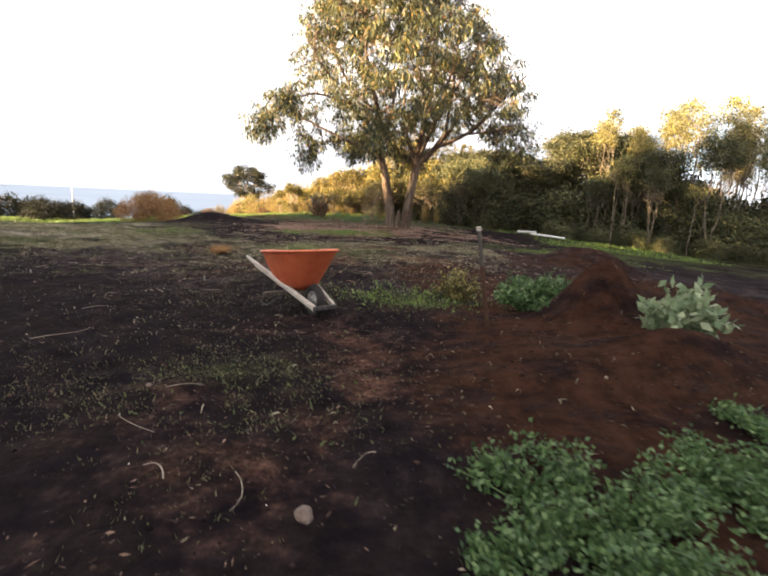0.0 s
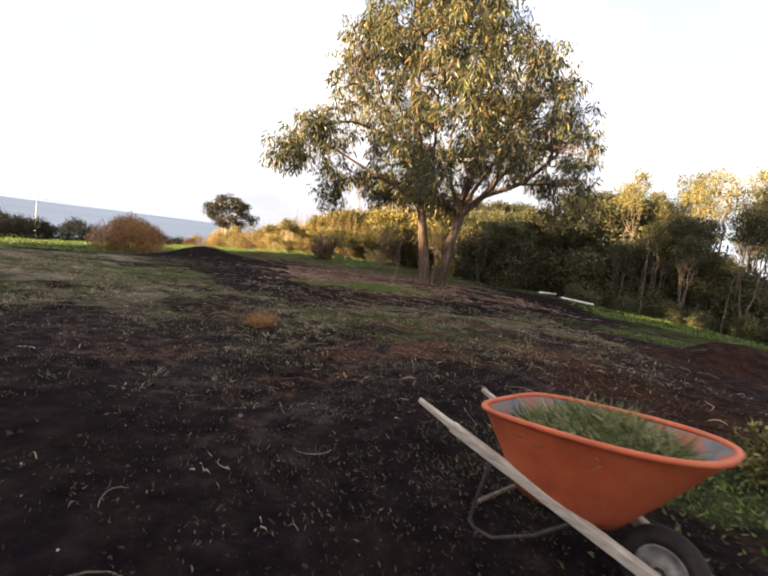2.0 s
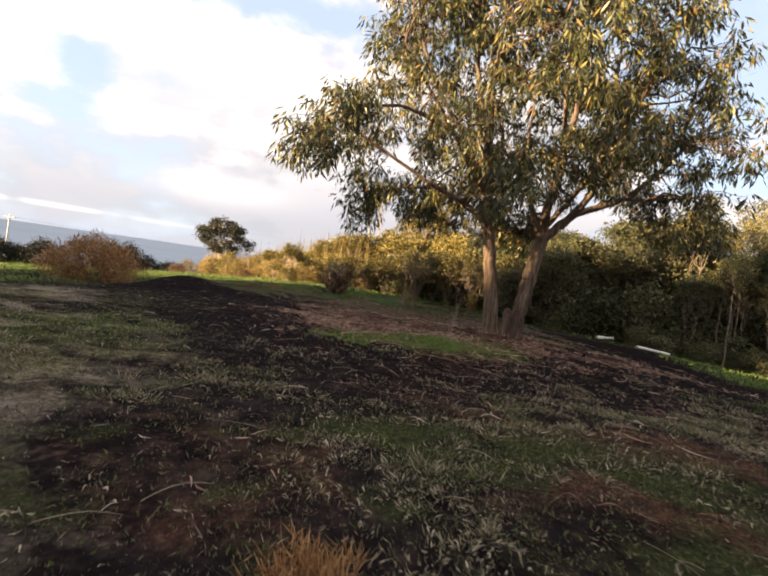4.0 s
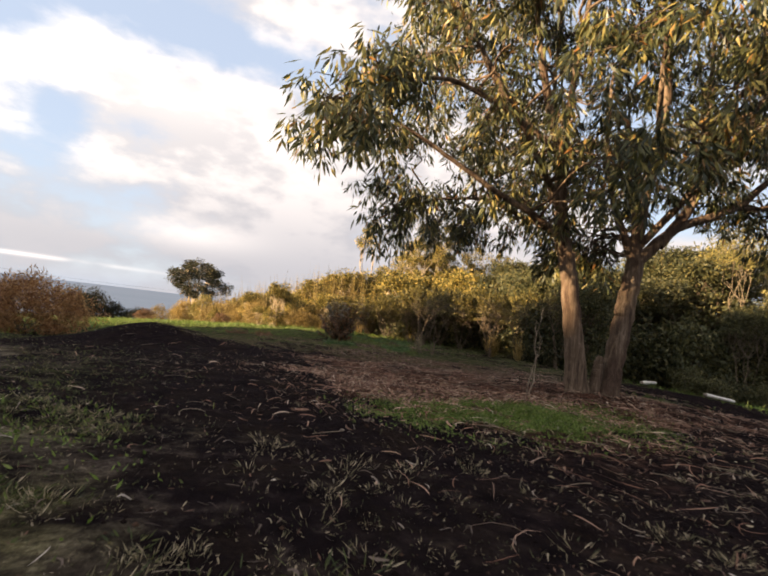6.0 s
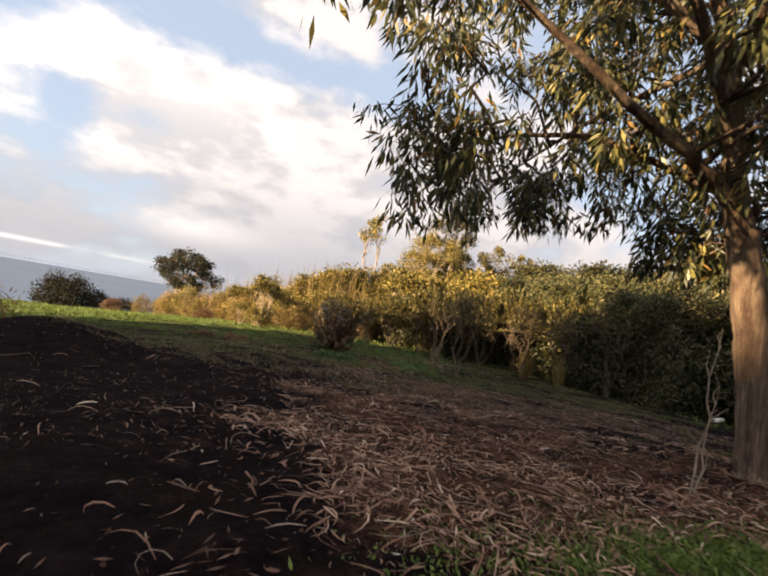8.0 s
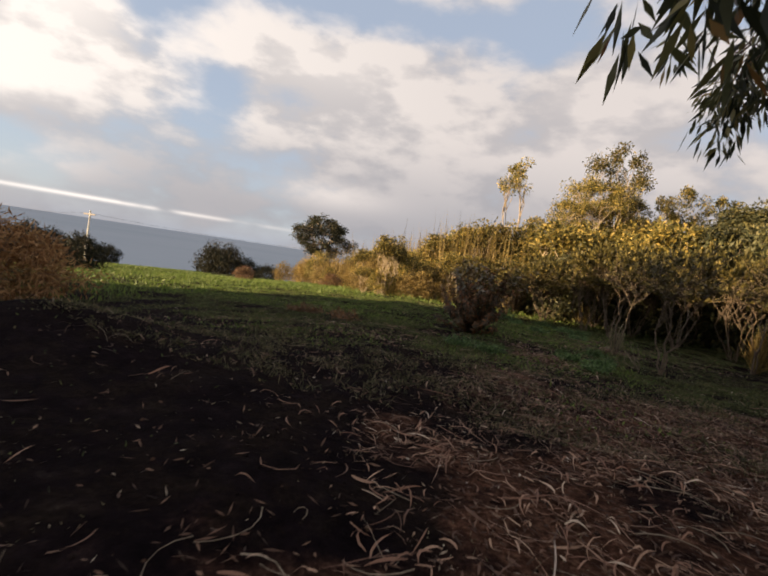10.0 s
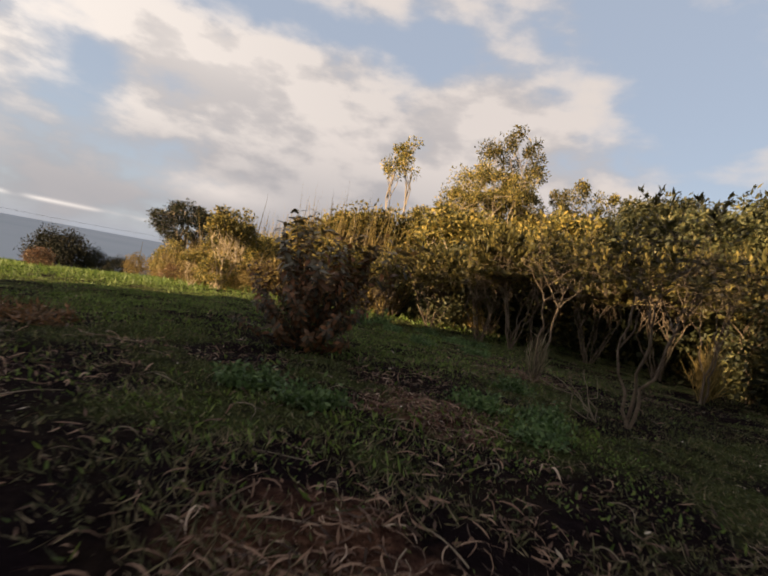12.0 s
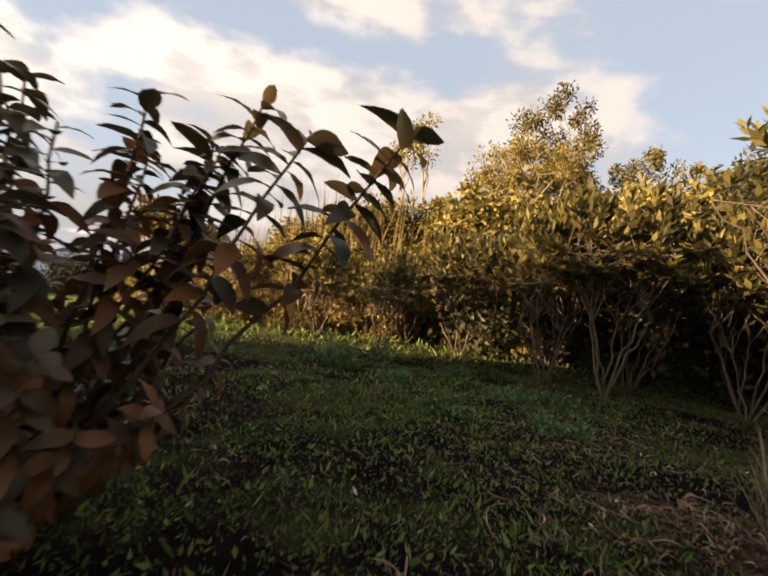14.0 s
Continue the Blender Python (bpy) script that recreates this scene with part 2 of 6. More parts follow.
def leaf_material(name, stops, trans=0.35, rough=0.5, spec=0.35, bytree=0.0):
    """Leaf with light passing through; colour varies leaf by leaf."""
    def build(nt, b, out):
        geo = nt.nodes.new("ShaderNodeNewGeometry")
        col = ramp(nt, geo.outputs["Random Per Island"], stops)
        if bytree:
            info = nt.nodes.new("ShaderNodeObjectInfo")
            hsv = nt.nodes.new("ShaderNodeHueSaturation")
            mr = nt.nodes.new("ShaderNodeMapRange")
            mr.inputs[3].default_value, mr.inputs[4].default_value = 1 - bytree, 1 + bytree
            nt.links.new(info.outputs["Random"], mr.inputs[0])
            nt.links.new(mr.outputs[0], hsv.inputs["Value"])
            nt.links.new(col, hsv.inputs["Color"])
            col = hsv.outputs[0]
        nt.links.new(col, b.inputs["Base Color"])
        b.inputs["Roughness"].default_value, b.inputs["Specular IOR Level"].default_value = rough, spec
        tr = nt.nodes.new("ShaderNodeBsdfTranslucent")
        nt.links.new(col, tr.inputs[0])
        mx = nt.nodes.new("ShaderNodeMixShader")
        mx.inputs[0].default_value = trans
        nt.links.new(b.outputs[0], mx.inputs[1])
        nt.links.new(tr.outputs[0], mx.inputs[2])
        nt.links.new(mx.outputs[0], out.inputs[0])
    return material(name, build)


def ground_build(nt, b, out):
    def attr(n):
        a = nt.nodes.new("ShaderNodeAttribute")
        a.attribute_name = n
        return a.outputs["Fac"]
    fine, mid, big = tex(nt, 26, 6, 0.7), tex(nt, 5.5, 6, 0.65), tex(nt, 0.7, 4, 0.5)
    black = ramp(nt, mid, [(0.3, (0.0045, 0.003, 0.004)), (0.55, (0.0105, 0.007, 0.009)), (0.75, (0.023, 0.0155, 0.018))])
    # paler soil ramp, with the sky sheen of low view angles in its colour
    worn = ramp(nt, mid, [(0.3, (0.007, 0.005, 0.006)), (0.5, (0.024, 0.018, 0.019)), (0.72, (0.075, 0.057, 0.05))])
    rough_n = tex(nt, 2.2, 8, 0.78)
    black = mixc(nt, ramp(nt, rough_n, [(0.47, (0, 0, 0)), (0.62, (1, 1, 1))]), black, ramp(nt, fine, [(0.3, (0.007, 0.005, 0.005)), (0.7, (0.028, 0.019, 0.016))]))
    black = mixc(nt, attr("worn"), black, worn)
    red = ramp(nt, mid, [(0.3, (0.018, 0.0085, 0.0055)), (0.7, (0.056, 0.025, 0.0155))])
    lit = ramp(nt, fine, [(0.3, (0.02, 0.0095, 0.007)), (0.5, (0.095, 0.046, 0.031)), (0.75, (0.27, 0.15, 0.10))])
    grs = ramp(nt, fine, [(0.3, (0.015, 0.02, 0.008)), (0.55, (0.05, 0.06, 0.022)), (0.75, (0.14, 0.135, 0.06))])

    def edge(a, lo=0.35, hi=0.6):
        s = nt.nodes.new("ShaderNodeMath")
        s.operation = "ADD"
        nt.links.new(attr(a), s.inputs[0])
        k = nt.nodes.new("ShaderNodeMath")
        k.operation = "MULTIPLY_ADD"
        nt.links.new(mid, k.inputs[0])
        k.inputs[1].default_value, k.inputs[2].default_value = 1.5, -0.75
        nt.links.new(k.outputs[0], s.inputs[1])
        m = nt.nodes.new("ShaderNodeMapRange")
        m.interpolation_type = "SMOOTHSTEP"
        m.inputs[1].default_value, m.inputs[2].default_value = lo, hi
        nt.links.new(s.outputs[0], m.inputs[0])
        return m.outputs[0]
    c = mixc(nt, edge("red", 0.25, 1.1), black, red)
    dry = mixc(nt, ramp(nt, big, [(0.4, (0, 0, 0)), (0.6, (1, 1, 1))]), ramp(nt, fine, [(0.3, (0.06, 0.05, 0.042)), (0.5, (0.25, 0.205, 0.165)), (0.75, (0.48, 0.415, 0.34))]), ramp(nt, fine, [(0.3, (0.055, 0.052, 0.026)), (0.5, (0.17, 0.155, 0.08)), (0.75, (0.4, 0.355, 0.21))]))
    c = mixc(nt, edge("dry", 0.25, 1.15), c, dry)
    c = mixc(nt, edge("litter", 0.35, 1.2), c, lit)
    c = mixc(nt, edge("grass", 0.3, 1.1), c, grs)
    bare = ramp(nt, tex(nt, 1.7, 9, 0.74, stretch=(0.8, 1.3, 1)), [(0.475, (0, 0, 0)), (0.575, (0.75, 0.75, 0.75))])
    pale = ramp(nt, tex(nt, 2.6, 9, 0.76), [(0.54, (0, 0, 0)), (0.68, (0.14, 0.14, 0.14))])
    c = mixc(nt, bare, c, black)
    c = mixc(nt, pale, c, ramp(nt, fine, [(0.35, (0.03, 0.022, 0.016)), (0.65, (0.13, 0.10, 0.07))]))
    nt.links.new(c, b.inputs["Base Color"])
    b.inputs["Roughness"].default_value, b.inputs["Specular IOR Level"].default_value = 1.0, 0.02
    bumped(nt, b, fine, 1.0, 0.06)


def plain(stops, scale=6, rough=0.8, spec=0.3, stretch=None, bump_s=0.3, metal=0.0, dist=0.01, detail=6):
    def build(nt, b, out):
        f = tex(nt, scale, detail, 0.65, stretch=stretch)
        nt.links.new(ramp(nt, f, stops), b.inputs["Base Color"])
        b.inputs["Roughness"].default_value, b.inputs["Specular IOR Level"].default_value, b.inputs["Metallic"].default_value = rough, spec, metal
        bumped(nt, b, tex(nt, scale * 3, 5, 0.7, stretch=stretch), bump_s, dist)
    return build


M_GROUND = material("earth_and_turf", ground_build)
M_SEA = material("far_water", plain([(0.3, (0.13, 0.175, 0.255)), (0.7, (0.165, 0.21, 0.30))], scale=0.002, rough=1.0, spec=0.0, bump_s=0.0))


def gum_bark_build(nt, b, out):
    """Grey-tan shed bark with long red-brown streaks and darker old plates."""
    long, fine, patch = tex(nt, 7.0, 6, 0.7, stretch=(3, 3, 0.22)), tex(nt, 26, 6, 0.7, stretch=(2, 2, 0.5)), tex(nt, 1.6, 5, 0.6, stretch=(1.6, 1.6, 0.6))
    c = ramp(nt, long, [(0.32, (0.03, 0.02, 0.015)), (0.48, (0.10, 0.07, 0.05)), (0.66, (0.225, 0.17, 0.125))])
    c = mixc(nt, ramp(nt, patch, [(0.46, (0, 0, 0)), (0.6, (0.85, 0.85, 0.85))]), c, ramp(nt, fine, [(0.35, (0.026, 0.016, 0.012)), (0.65, (0.085, 0.052, 0.037))]))
    nt.links.new(c, b.inputs["Base Color"])
    b.inputs["Roughness"].default_value, b.inputs["Specular IOR Level"].default_value = 0.9, 0.2
    bumped(nt, b, long, 0.9, 0.03)


M_BARK = material("smooth_gum_bark", gum_bark_build)
M_CREAM = material("cream_bark", plain([(0.3, (0.16, 0.12, 0.08)), (0.55, (0.34, 0.27, 0.19)), (0.8, (0.5, 0.42, 0.31))], scale=4, stretch=(2, 2, 0.5), rough=0.85))
M_PALEBARK = material("pale_bark", plain([(0.3, (0.07, 0.05, 0.035)), (0.7, (0.2, 0.16, 0.115))], scale=5, stretch=(2, 2, 0.5), rough=0.9))
M_DARKBARK = material("dark_bark", plain([(0.3, (0.05, 0.035, 0.025)), (0.7, (0.13, 0.095, 0.065))], scale=6, stretch=(2, 2, 0.5), rough=0.95))
M_EUC = leaf_material("gum_leaf", [(0.0, (0.022, 0.028, 0.015)), (0.4, (0.044, 0.052, 0.024)), (0.75, (0.12, 0.12, 0.045)), (0.93, (0.26, 0.215, 0.07)), (1.0, (0.22, 0.10, 0.03))], 0.30, 0.4)
M_SCRUB = leaf_material("scrub_leaf", [(0.0, (0.025, 0.027, 0.010)), (0.4, (0.10, 0.09, 0.024)), (0.8, (0.26, 0.205, 0.055)), (1.0, (0.46, 0.33, 0.09))], 0.4, 0.6, bytree=0.45)
M_GOLD = leaf_material("straw_leaf", [(0.0, (0.08, 0.055, 0.018)), (0.5, (0.22, 0.155, 0.05)), (1.0, (0.4, 0.29, 0.11))], 0.35, 0.7, bytree=0.3)
# green leaf colour lowered to stand for shade in the wood and undergrowth
M_SHADELEAF = leaf_material("shaded_leaf", [(0.0, (0.022, 0.026, 0.013)), (0.6, (0.06, 0.064, 0.026)), (1.0, (0.15, 0.13, 0.05))], 0.25, 0.6, bytree=0.35)
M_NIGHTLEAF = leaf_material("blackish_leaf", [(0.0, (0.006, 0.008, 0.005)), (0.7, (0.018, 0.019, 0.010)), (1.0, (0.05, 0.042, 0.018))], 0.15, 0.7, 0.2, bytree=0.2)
M_DUSKLEAF = leaf_material("dusky_leaf", [(0.0, (0.01, 0.013, 0.007)), (0.7, (0.032, 0.033, 0.016)), (1.0, (0.085, 0.07, 0.028))], 0.2, 0.7, 0.2)
M_WOOD = leaf_material("wood_leaf", [(0.0, (0.06, 0.06, 0.02)), (0.5, (0.17, 0.155, 0.05)), (1.0, (0.36, 0.29, 0.10))], 0.42, 0.6, bytree=0.3)
M_RUST = leaf_material("rusty_leaf", [(0.0, (0.05, 0.035, 0.018)), (0.5, (0.12, 0.065, 0.03)), (1.0, (0.22, 0.11, 0.05))], 0.25, 0.45, bytree=0.2)
M_BROAD = leaf_material("broad_leaf", [(0.0, (0.022, 0.023, 0.011)), (0.45, (0.07, 0.04, 0.018)), (0.8, (0.14, 0.062, 0.026)), (1.0, (0.2, 0.088, 0.036))], 0.25, 0.45, 0.3)
M_SHRUB = leaf_material("shrub_leaf", [(0.0, (0.025, 0.026, 0.011)), (0.6, (0.105, 0.092, 0.03)), (1.0, (0.28, 0.22, 0.075))], 0.35, 0.5, 0.3, bytree=0.2)
M_GRASS = leaf_material("grass_blade", [(0.0, (0.028, 0.04, 0.012)), (0.6, (0.07, 0.085, 0.025)), (0.9, (0.115, 0.11, 0.042)), (1.0, (0.17, 0.145, 0.07))], 0.3, 0.6)
M_LUSH = leaf_material("lush_blade", [(0.0, (0.05, 0.088, 0.015)), (0.6, (0.118, 0.18, 0.032)), (1.0, (0.18, 0.225, 0.055))], 0.3, 0.55)
M_WEED = leaf_material("weed_leaf", [(0.0, (0.03, 0.06, 0.02)), (0.6, (0.07, 0.125, 0.04)), (1.0, (0.13, 0.19, 0.07))], 0.3, 0.5, bytree=0.2)
M_PALEWEED = leaf_material("pale_weed_leaf", [(0.0, (0.10, 0.14, 0.07)), (0.6, (0.19, 0.24, 0.13)), (1.0, (0.30, 0.33, 0.2))], 0.3, 0.6)
M_LITTER = leaf_material("dry_litter", [(0.0, (0.07, 0.04, 0.03)), (0.5, (0.26, 0.14, 0.096)), (0.88, (0.42, 0.275, 0.195)), (1.0, (0.58, 0.47, 0.37))], 0.1, 0.8)
M_STEM = material("brown_stem", plain([(0.3, (0.06, 0.042, 0.03)), (0.7, (0.17, 0.13, 0.095))], scale=9, rough=0.9))
M_STICK = material("dry_stick", plain([(0.3, (0.12, 0.09, 0.065)), (0.7, (0.33, 0.27, 0.21))], scale=9, rough=0.9))

M_RUSTY_STRAW = leaf_material("rusty_straw", [(0.0, (0.12, 0.055, 0.02)), (0.5, (0.26, 0.13, 0.05)), (1.0, (0.42, 0.25, 0.11))], 0.3, 0.7)
M_STRAW = leaf_material("dry_straw", [(0.0, (0.055, 0.055, 0.028)), (0.4, (0.16, 0.135, 0.08)), (0.8, (0.3, 0.245, 0.165)), (1.0, (0.46, 0.39, 0.28))], 0.2, 0.8)
M_PALELITTER = leaf_material("bleached_litter", [(0.0, (0.16, 0.12, 0.09)), (0.6, (0.34, 0.28, 0.22)), (1.0, (0.6, 0.55, 0.48))], 0.1, 0.8)
M_CLOD = leaf_material("soil_clod", [(0.0, (0.007, 0.005, 0.005)), (0.6, (0.02, 0.014, 0.013)), (1.0, (0.07, 0.042, 0.03))], 0.0, 1.0, 0.02)
M_CLIP = leaf_material("clippings", [(0.0, (0.05, 0.065, 0.02)), (0.5, (0.12, 0.145, 0.05)), (0.8, (0.22, 0.22, 0.1)), (1.0, (0.36, 0.31, 0.18))], 0.25, 0.6)
M_PETAL = leaf_material("petal", [(0.0, (0.7, 0.68, 0.55)), (1.0, (0.85, 0.85, 0.75))], 0.3, 0.6)
M_CLIPBASE = material("clipping_heap", plain([(0.3, (0.02, 0.025, 0.01)), (0.7, (0.07, 0.09, 0.035))], scale=20, rough=0.95, bump_s=0.8, dist=0.03))
M_GREYWOOD = material("weathered_wood", plain([(0.25, (0.16, 0.13, 0.105)), (0.5, (0.34, 0.29, 0.245)), (0.75, (0.5, 0.45, 0.39))], scale=8, rough=0.9, stretch=(6, 0.7, 6), bump_s=0.4, dist=0.004))
M_DARKWOOD = material("dark_wood", plain([(0.3, (0.035, 0.03, 0.025)), (0.7, (0.10, 0.085, 0.07))], scale=9, rough=0.9, stretch=(4, 4, 0.5)))
M_WHITE = material("weathered_white", plain([(0.25, (0.35, 0.33, 0.3)), (0.5, (0.66, 0.64, 0.6)), (0.8, (0.8, 0.78, 0.74))], scale=7, rough=0.7))
M_STONE = material("brown_stone", plain([(0.3, (0.05, 0.035, 0.028)), (0.7, (0.14, 0.10, 0.08))], scale=25, rough=0.9))
M_RUBBER = material("muddy_rubber", plain([(0.35, (0.008, 0.0075, 0.0075)), (0.75, (0.04, 0.03, 0.025))], scale=12, rough=0.9))
M_RUSTMETAL = material("rusty_steel", plain([(0.3, (0.10, 0.055, 0.035)), (0.7, (0.25, 0.2, 0.17))], scale=30, rough=0.7, metal=0.4))
M_DARKMETAL = material("dark_steel", plain([(0.3, (0.02, 0.018, 0.017)), (0.7, (0.07, 0.06, 0.055))], scale=25, rough=0.65, metal=0.4))
M_PALERIM = material("dirty_wheel_metal", plain([(0.3, (0.06, 0.05, 0.045)), (0.55, (0.22, 0.205, 0.19)), (0.8, (0.4, 0.38, 0.36))], scale=16, rough=0.6, metal=0.3))


def tray_build(nt, b, out):
    f, g = tex(nt, 5, 6, 0.65), tex(nt, 30, 5, 0.7)
    col = ramp(nt, f, [(0.25, (0.25, 0.042, 0.02)), (0.5, (0.40, 0.082, 0.03)), (0.8, (0.48, 0.125, 0.05))])
    dirt = ramp(nt, g, [(0.58, (0, 0, 0)), (0.72, (1, 1, 1))])
    col = mixc(nt, dirt, col, (0.26, 0.12, 0.07))
    nt.links.new(col, b.inputs["Base Color"])
    b.inputs["Roughness"].default_value, b.inputs["Specular IOR Level"].default_value = 0.55, 0.4
    bumped(nt, b, g, 0.15, 0.004)


M_TRAY = material("faded_orange_paint", tray_build)


def broad_one(nt, b, out):
    info = nt.nodes.new("ShaderNodeObjectInfo")
    col = ramp(nt, info.outputs["Random"], [(0.0, (0.022, 0.023, 0.011)), (0.5, (0.058, 0.04, 0.021)), (0.85, (0.09, 0.05, 0.025)), (1.0, (0.125, 0.062, 0.03))])
    vein = tex(nt, 14, 4, 0.6, stretch=(1, 4, 1))
    col = mixc(nt, vein, col, (0.06, 0.055, 0.025))
    nt.links.new(col, b.inputs["Base Color"])
    b.inputs["Roughness"].default_value, b.inputs["Specular IOR Level"].default_value = 0.38, 0.5
    tr = nt.nodes.new("ShaderNodeBsdfTranslucent")
    nt.links.new(col, tr.inputs[0])
    mx = nt.nodes.new("ShaderNodeMixShader")
    mx.inputs[0].default_value = 0.18
    nt.links.new(b.outputs[0], mx.inputs[1])
    nt.links.new(tr.outputs[0], mx.inputs[2])
    nt.links.new(mx.outputs[0], out.inputs[0])


M_BROAD_ONE = material("broad_leaf_single", broad_one)
M_REDMUD = material("red_mud", plain([(0.3, (0.03, 0.015, 0.009)), (0.7, (0.075, 0.035, 0.02))], scale=14, rough=1.0))
M_LINING = material("worn_grey_metal", plain([(0.35, (0.09, 0.085, 0.09)), (0.5, (0.17, 0.165, 0.17)), (0.58, (0.32, 0.12, 0.07)), (0.8, (0.38, 0.1, 0.045))], scale=7, rough=0.6, metal=0.2))
M_DULLLITTER = leaf_material("dull_litter", [(0.0, (0.03, 0.016, 0.011)), (0.6, (0.105, 0.055, 0.036)), (0.95, (0.19, 0.115, 0.08)), (1.0, (0.32, 0.25, 0.19))], 0.1, 0.8)
M_CHIP = leaf_material("soil_chip", [(0.0, (0.015, 0.009, 0.007)), (0.7, (0.05, 0.03, 0.021)), (0.97, (0.10, 0.066, 0.046)), (1.0, (0.26, 0.2, 0.15))], 0.1, 0.85)
M_TUFT = leaf_material("dull_tuft", [(0.0, (0.03, 0.034, 0.014)), (0.5, (0.085, 0.085, 0.035)), (0.9, (0.16, 0.125, 0.075)), (1.0, (0.26, 0.21, 0.14))], 0.25, 0.7)
M_BROWNLITTER = leaf_material("brown_litter", [(0.0, (0.03, 0.018, 0.014)), (0.6, (0.15, 0.088, 0.062)), (0.93, (0.27, 0.175, 0.125)), (1.0, (0.42, 0.32, 0.25))], 0.1, 0.8)
M_REDBARK = leaf_material("red_bark_strand", [(0.0, (0.10, 0.05, 0.035)), (0.5, (0.24, 0.125, 0.085)), (0.85, (0.34, 0.22, 0.165)), (1.0, (0.5, 0.42, 0.36))], 0.1, 0.8)
M_CURLED = leaf_material("curled_leaf", [(0.0, (0.06, 0.042, 0.034)), (0.6, (0.15, 0.115, 0.095)), (1.0, (0.4, 0.35, 0.31))], 0.1, 0.8)

# ---------- mesh helpers ----------
def raw_mesh(name, V, F, mat, smooth=False):
    """A mesh from arrays: F is an (n, 3) or (n, 4) array, or a list of such."""
    Fs = F if isinstance(F, list) else [F]
    me = bpy.data.meshes.new(name)
    V = np.asarray(V, np.float32)
    me.vertices.add(len(V))
    me.vertices.foreach_set("co", V.ravel())
    loops = np.concatenate([f.ravel() for f in Fs]).astype(np.int32)
    sizes = np.concatenate([np.full(len(f), f.shape[1]) for f in Fs]).astype(np.int32)
    me.loops.add(len(loops))
    me.loops.foreach_set("vertex_index", loops)
    me.polygons.add(len(sizes))
    me.polygons.foreach_set("loop_start", np.concatenate([[0], np.cumsum(sizes)[:-1]]).astype(np.int32))
    me.update(calc_edges=True)
    if smooth:
        me.polygons.foreach_set("use_smooth", np.ones(len(sizes), bool))
    me.materials.append(mat)
    return me


def part_mesh(name, me, parent, label=""):
    ob = new(name, me)
    ob.parent = parent
    if label:
        tagged(ob, label)
    return ob


def part(name, bm, mat, parent, label="", smooth=False):
    me = bpy.data.meshes.new(name)
    bm.to_mesh(me)
    bm.free()
    if smooth:
        me.polygons.foreach_set("use_smooth", np.ones(len(me.polygons), bool))
    me.materials.append(mat)
    return part_mesh(name, me, parent, label)


def thing(name, loc, label, category, group="", kind="", turn=0.0):
    ob = new(name)
    ob.matrix_basis = pose(*loc, 0, 0, turn)
    return tagged(ob, label, category, group, kind)


def unit(v):
    return v / np.maximum(np.linalg.norm(v, axis=-1, keepdims=True), 1e-9)


def tubes(paths, sides=6):
    """Tapered tubes: paths is a list of (points (n,3), radii (n,)). Returns V, F."""
    Vs, Fs, base = [], [], 0
    ang = np.linspace(0, 2 * math.pi, sides, endpoint=False)
    for P, R in paths:
        P, R = np.asarray(P, float), np.asarray(R, float)
        n = len(P)
        T = unit(np.gradient(P, axis=0))
        ref = np.where(np.abs(T[:, 2:3]) < 0.9, [[0, 0, 1.0]], [[1.0, 0, 0]])
        A = unit(np.cross(T, ref))
        for k in range(1, n):
            if np.dot(A[k], A[k - 1]) < 0.2:
                a = A[k - 1] - T[k] * np.dot(A[k - 1], T[k])
                A[k] = a / max(np.linalg.norm(a), 1e-9)
        B = np.cross(T, A)
        ring = P[:, None] + R[:, None, None] * (np.cos(ang)[None, :, None] * A[:, None] + np.sin(ang)[None, :, None] * B[:, None])
        Vs.append(ring.reshape(-1, 3))
        i = np.arange(n - 1)[:, None] * sides + np.arange(sides)[None]
        j = np.arange(n - 1)[:, None] * sides + (np.arange(sides)[None] + 1) % sides
        Fs.append(np.stack([i, j, j + sides, i + sides], -1).reshape(-1, 4) + base)
        base += n * sides
    return np.concatenate(Vs), np.concatenate(Fs)


def bend(a, b, rng, n=6, sway=0.08, rise=0.0):
    """A slightly crooked line of n points from a to b."""
    a, b = np.asarray(a, float), np.asarray(b, float)
    t = np.linspace(0, 1, n)[:, None]
    d = np.linalg.norm(b - a)
    w = rng.normal(0, sway * d, (n, 3)) * np.sin(math.pi * t)
    w[:, 2] += rise * d * np.sin(math.pi * t[:, 0])
    return a + (b - a) * t + w


def leaves(P, D, S, L, W, fold=0.25):
    """Lance leaves, two triangles each: base P, axis D, side S, length L, width W. Returns V, F."""
    n = len(P)
    D, S = unit(D), unit(S - unit(D) * np.sum(S * unit(D), -1, keepdims=True))
    Nn = np.cross(D, S)
    L, W = np.broadcast_to(L, n)[:, None], np.broadcast_to(W, n)[:, None]
    mid = P + D * L * 0.45 + Nn * W * fold
    V = np.stack([P, mid + S * W * 0.5 - Nn * W * fold, P + D * L, mid - S * W * 0.5 - Nn * W * fold], 1)
    i = np.arange(n)[:, None] * 4
    return V.reshape(-1, 3), np.concatenate([i + [[0, 1, 2]], i + [[0, 2, 3]]])


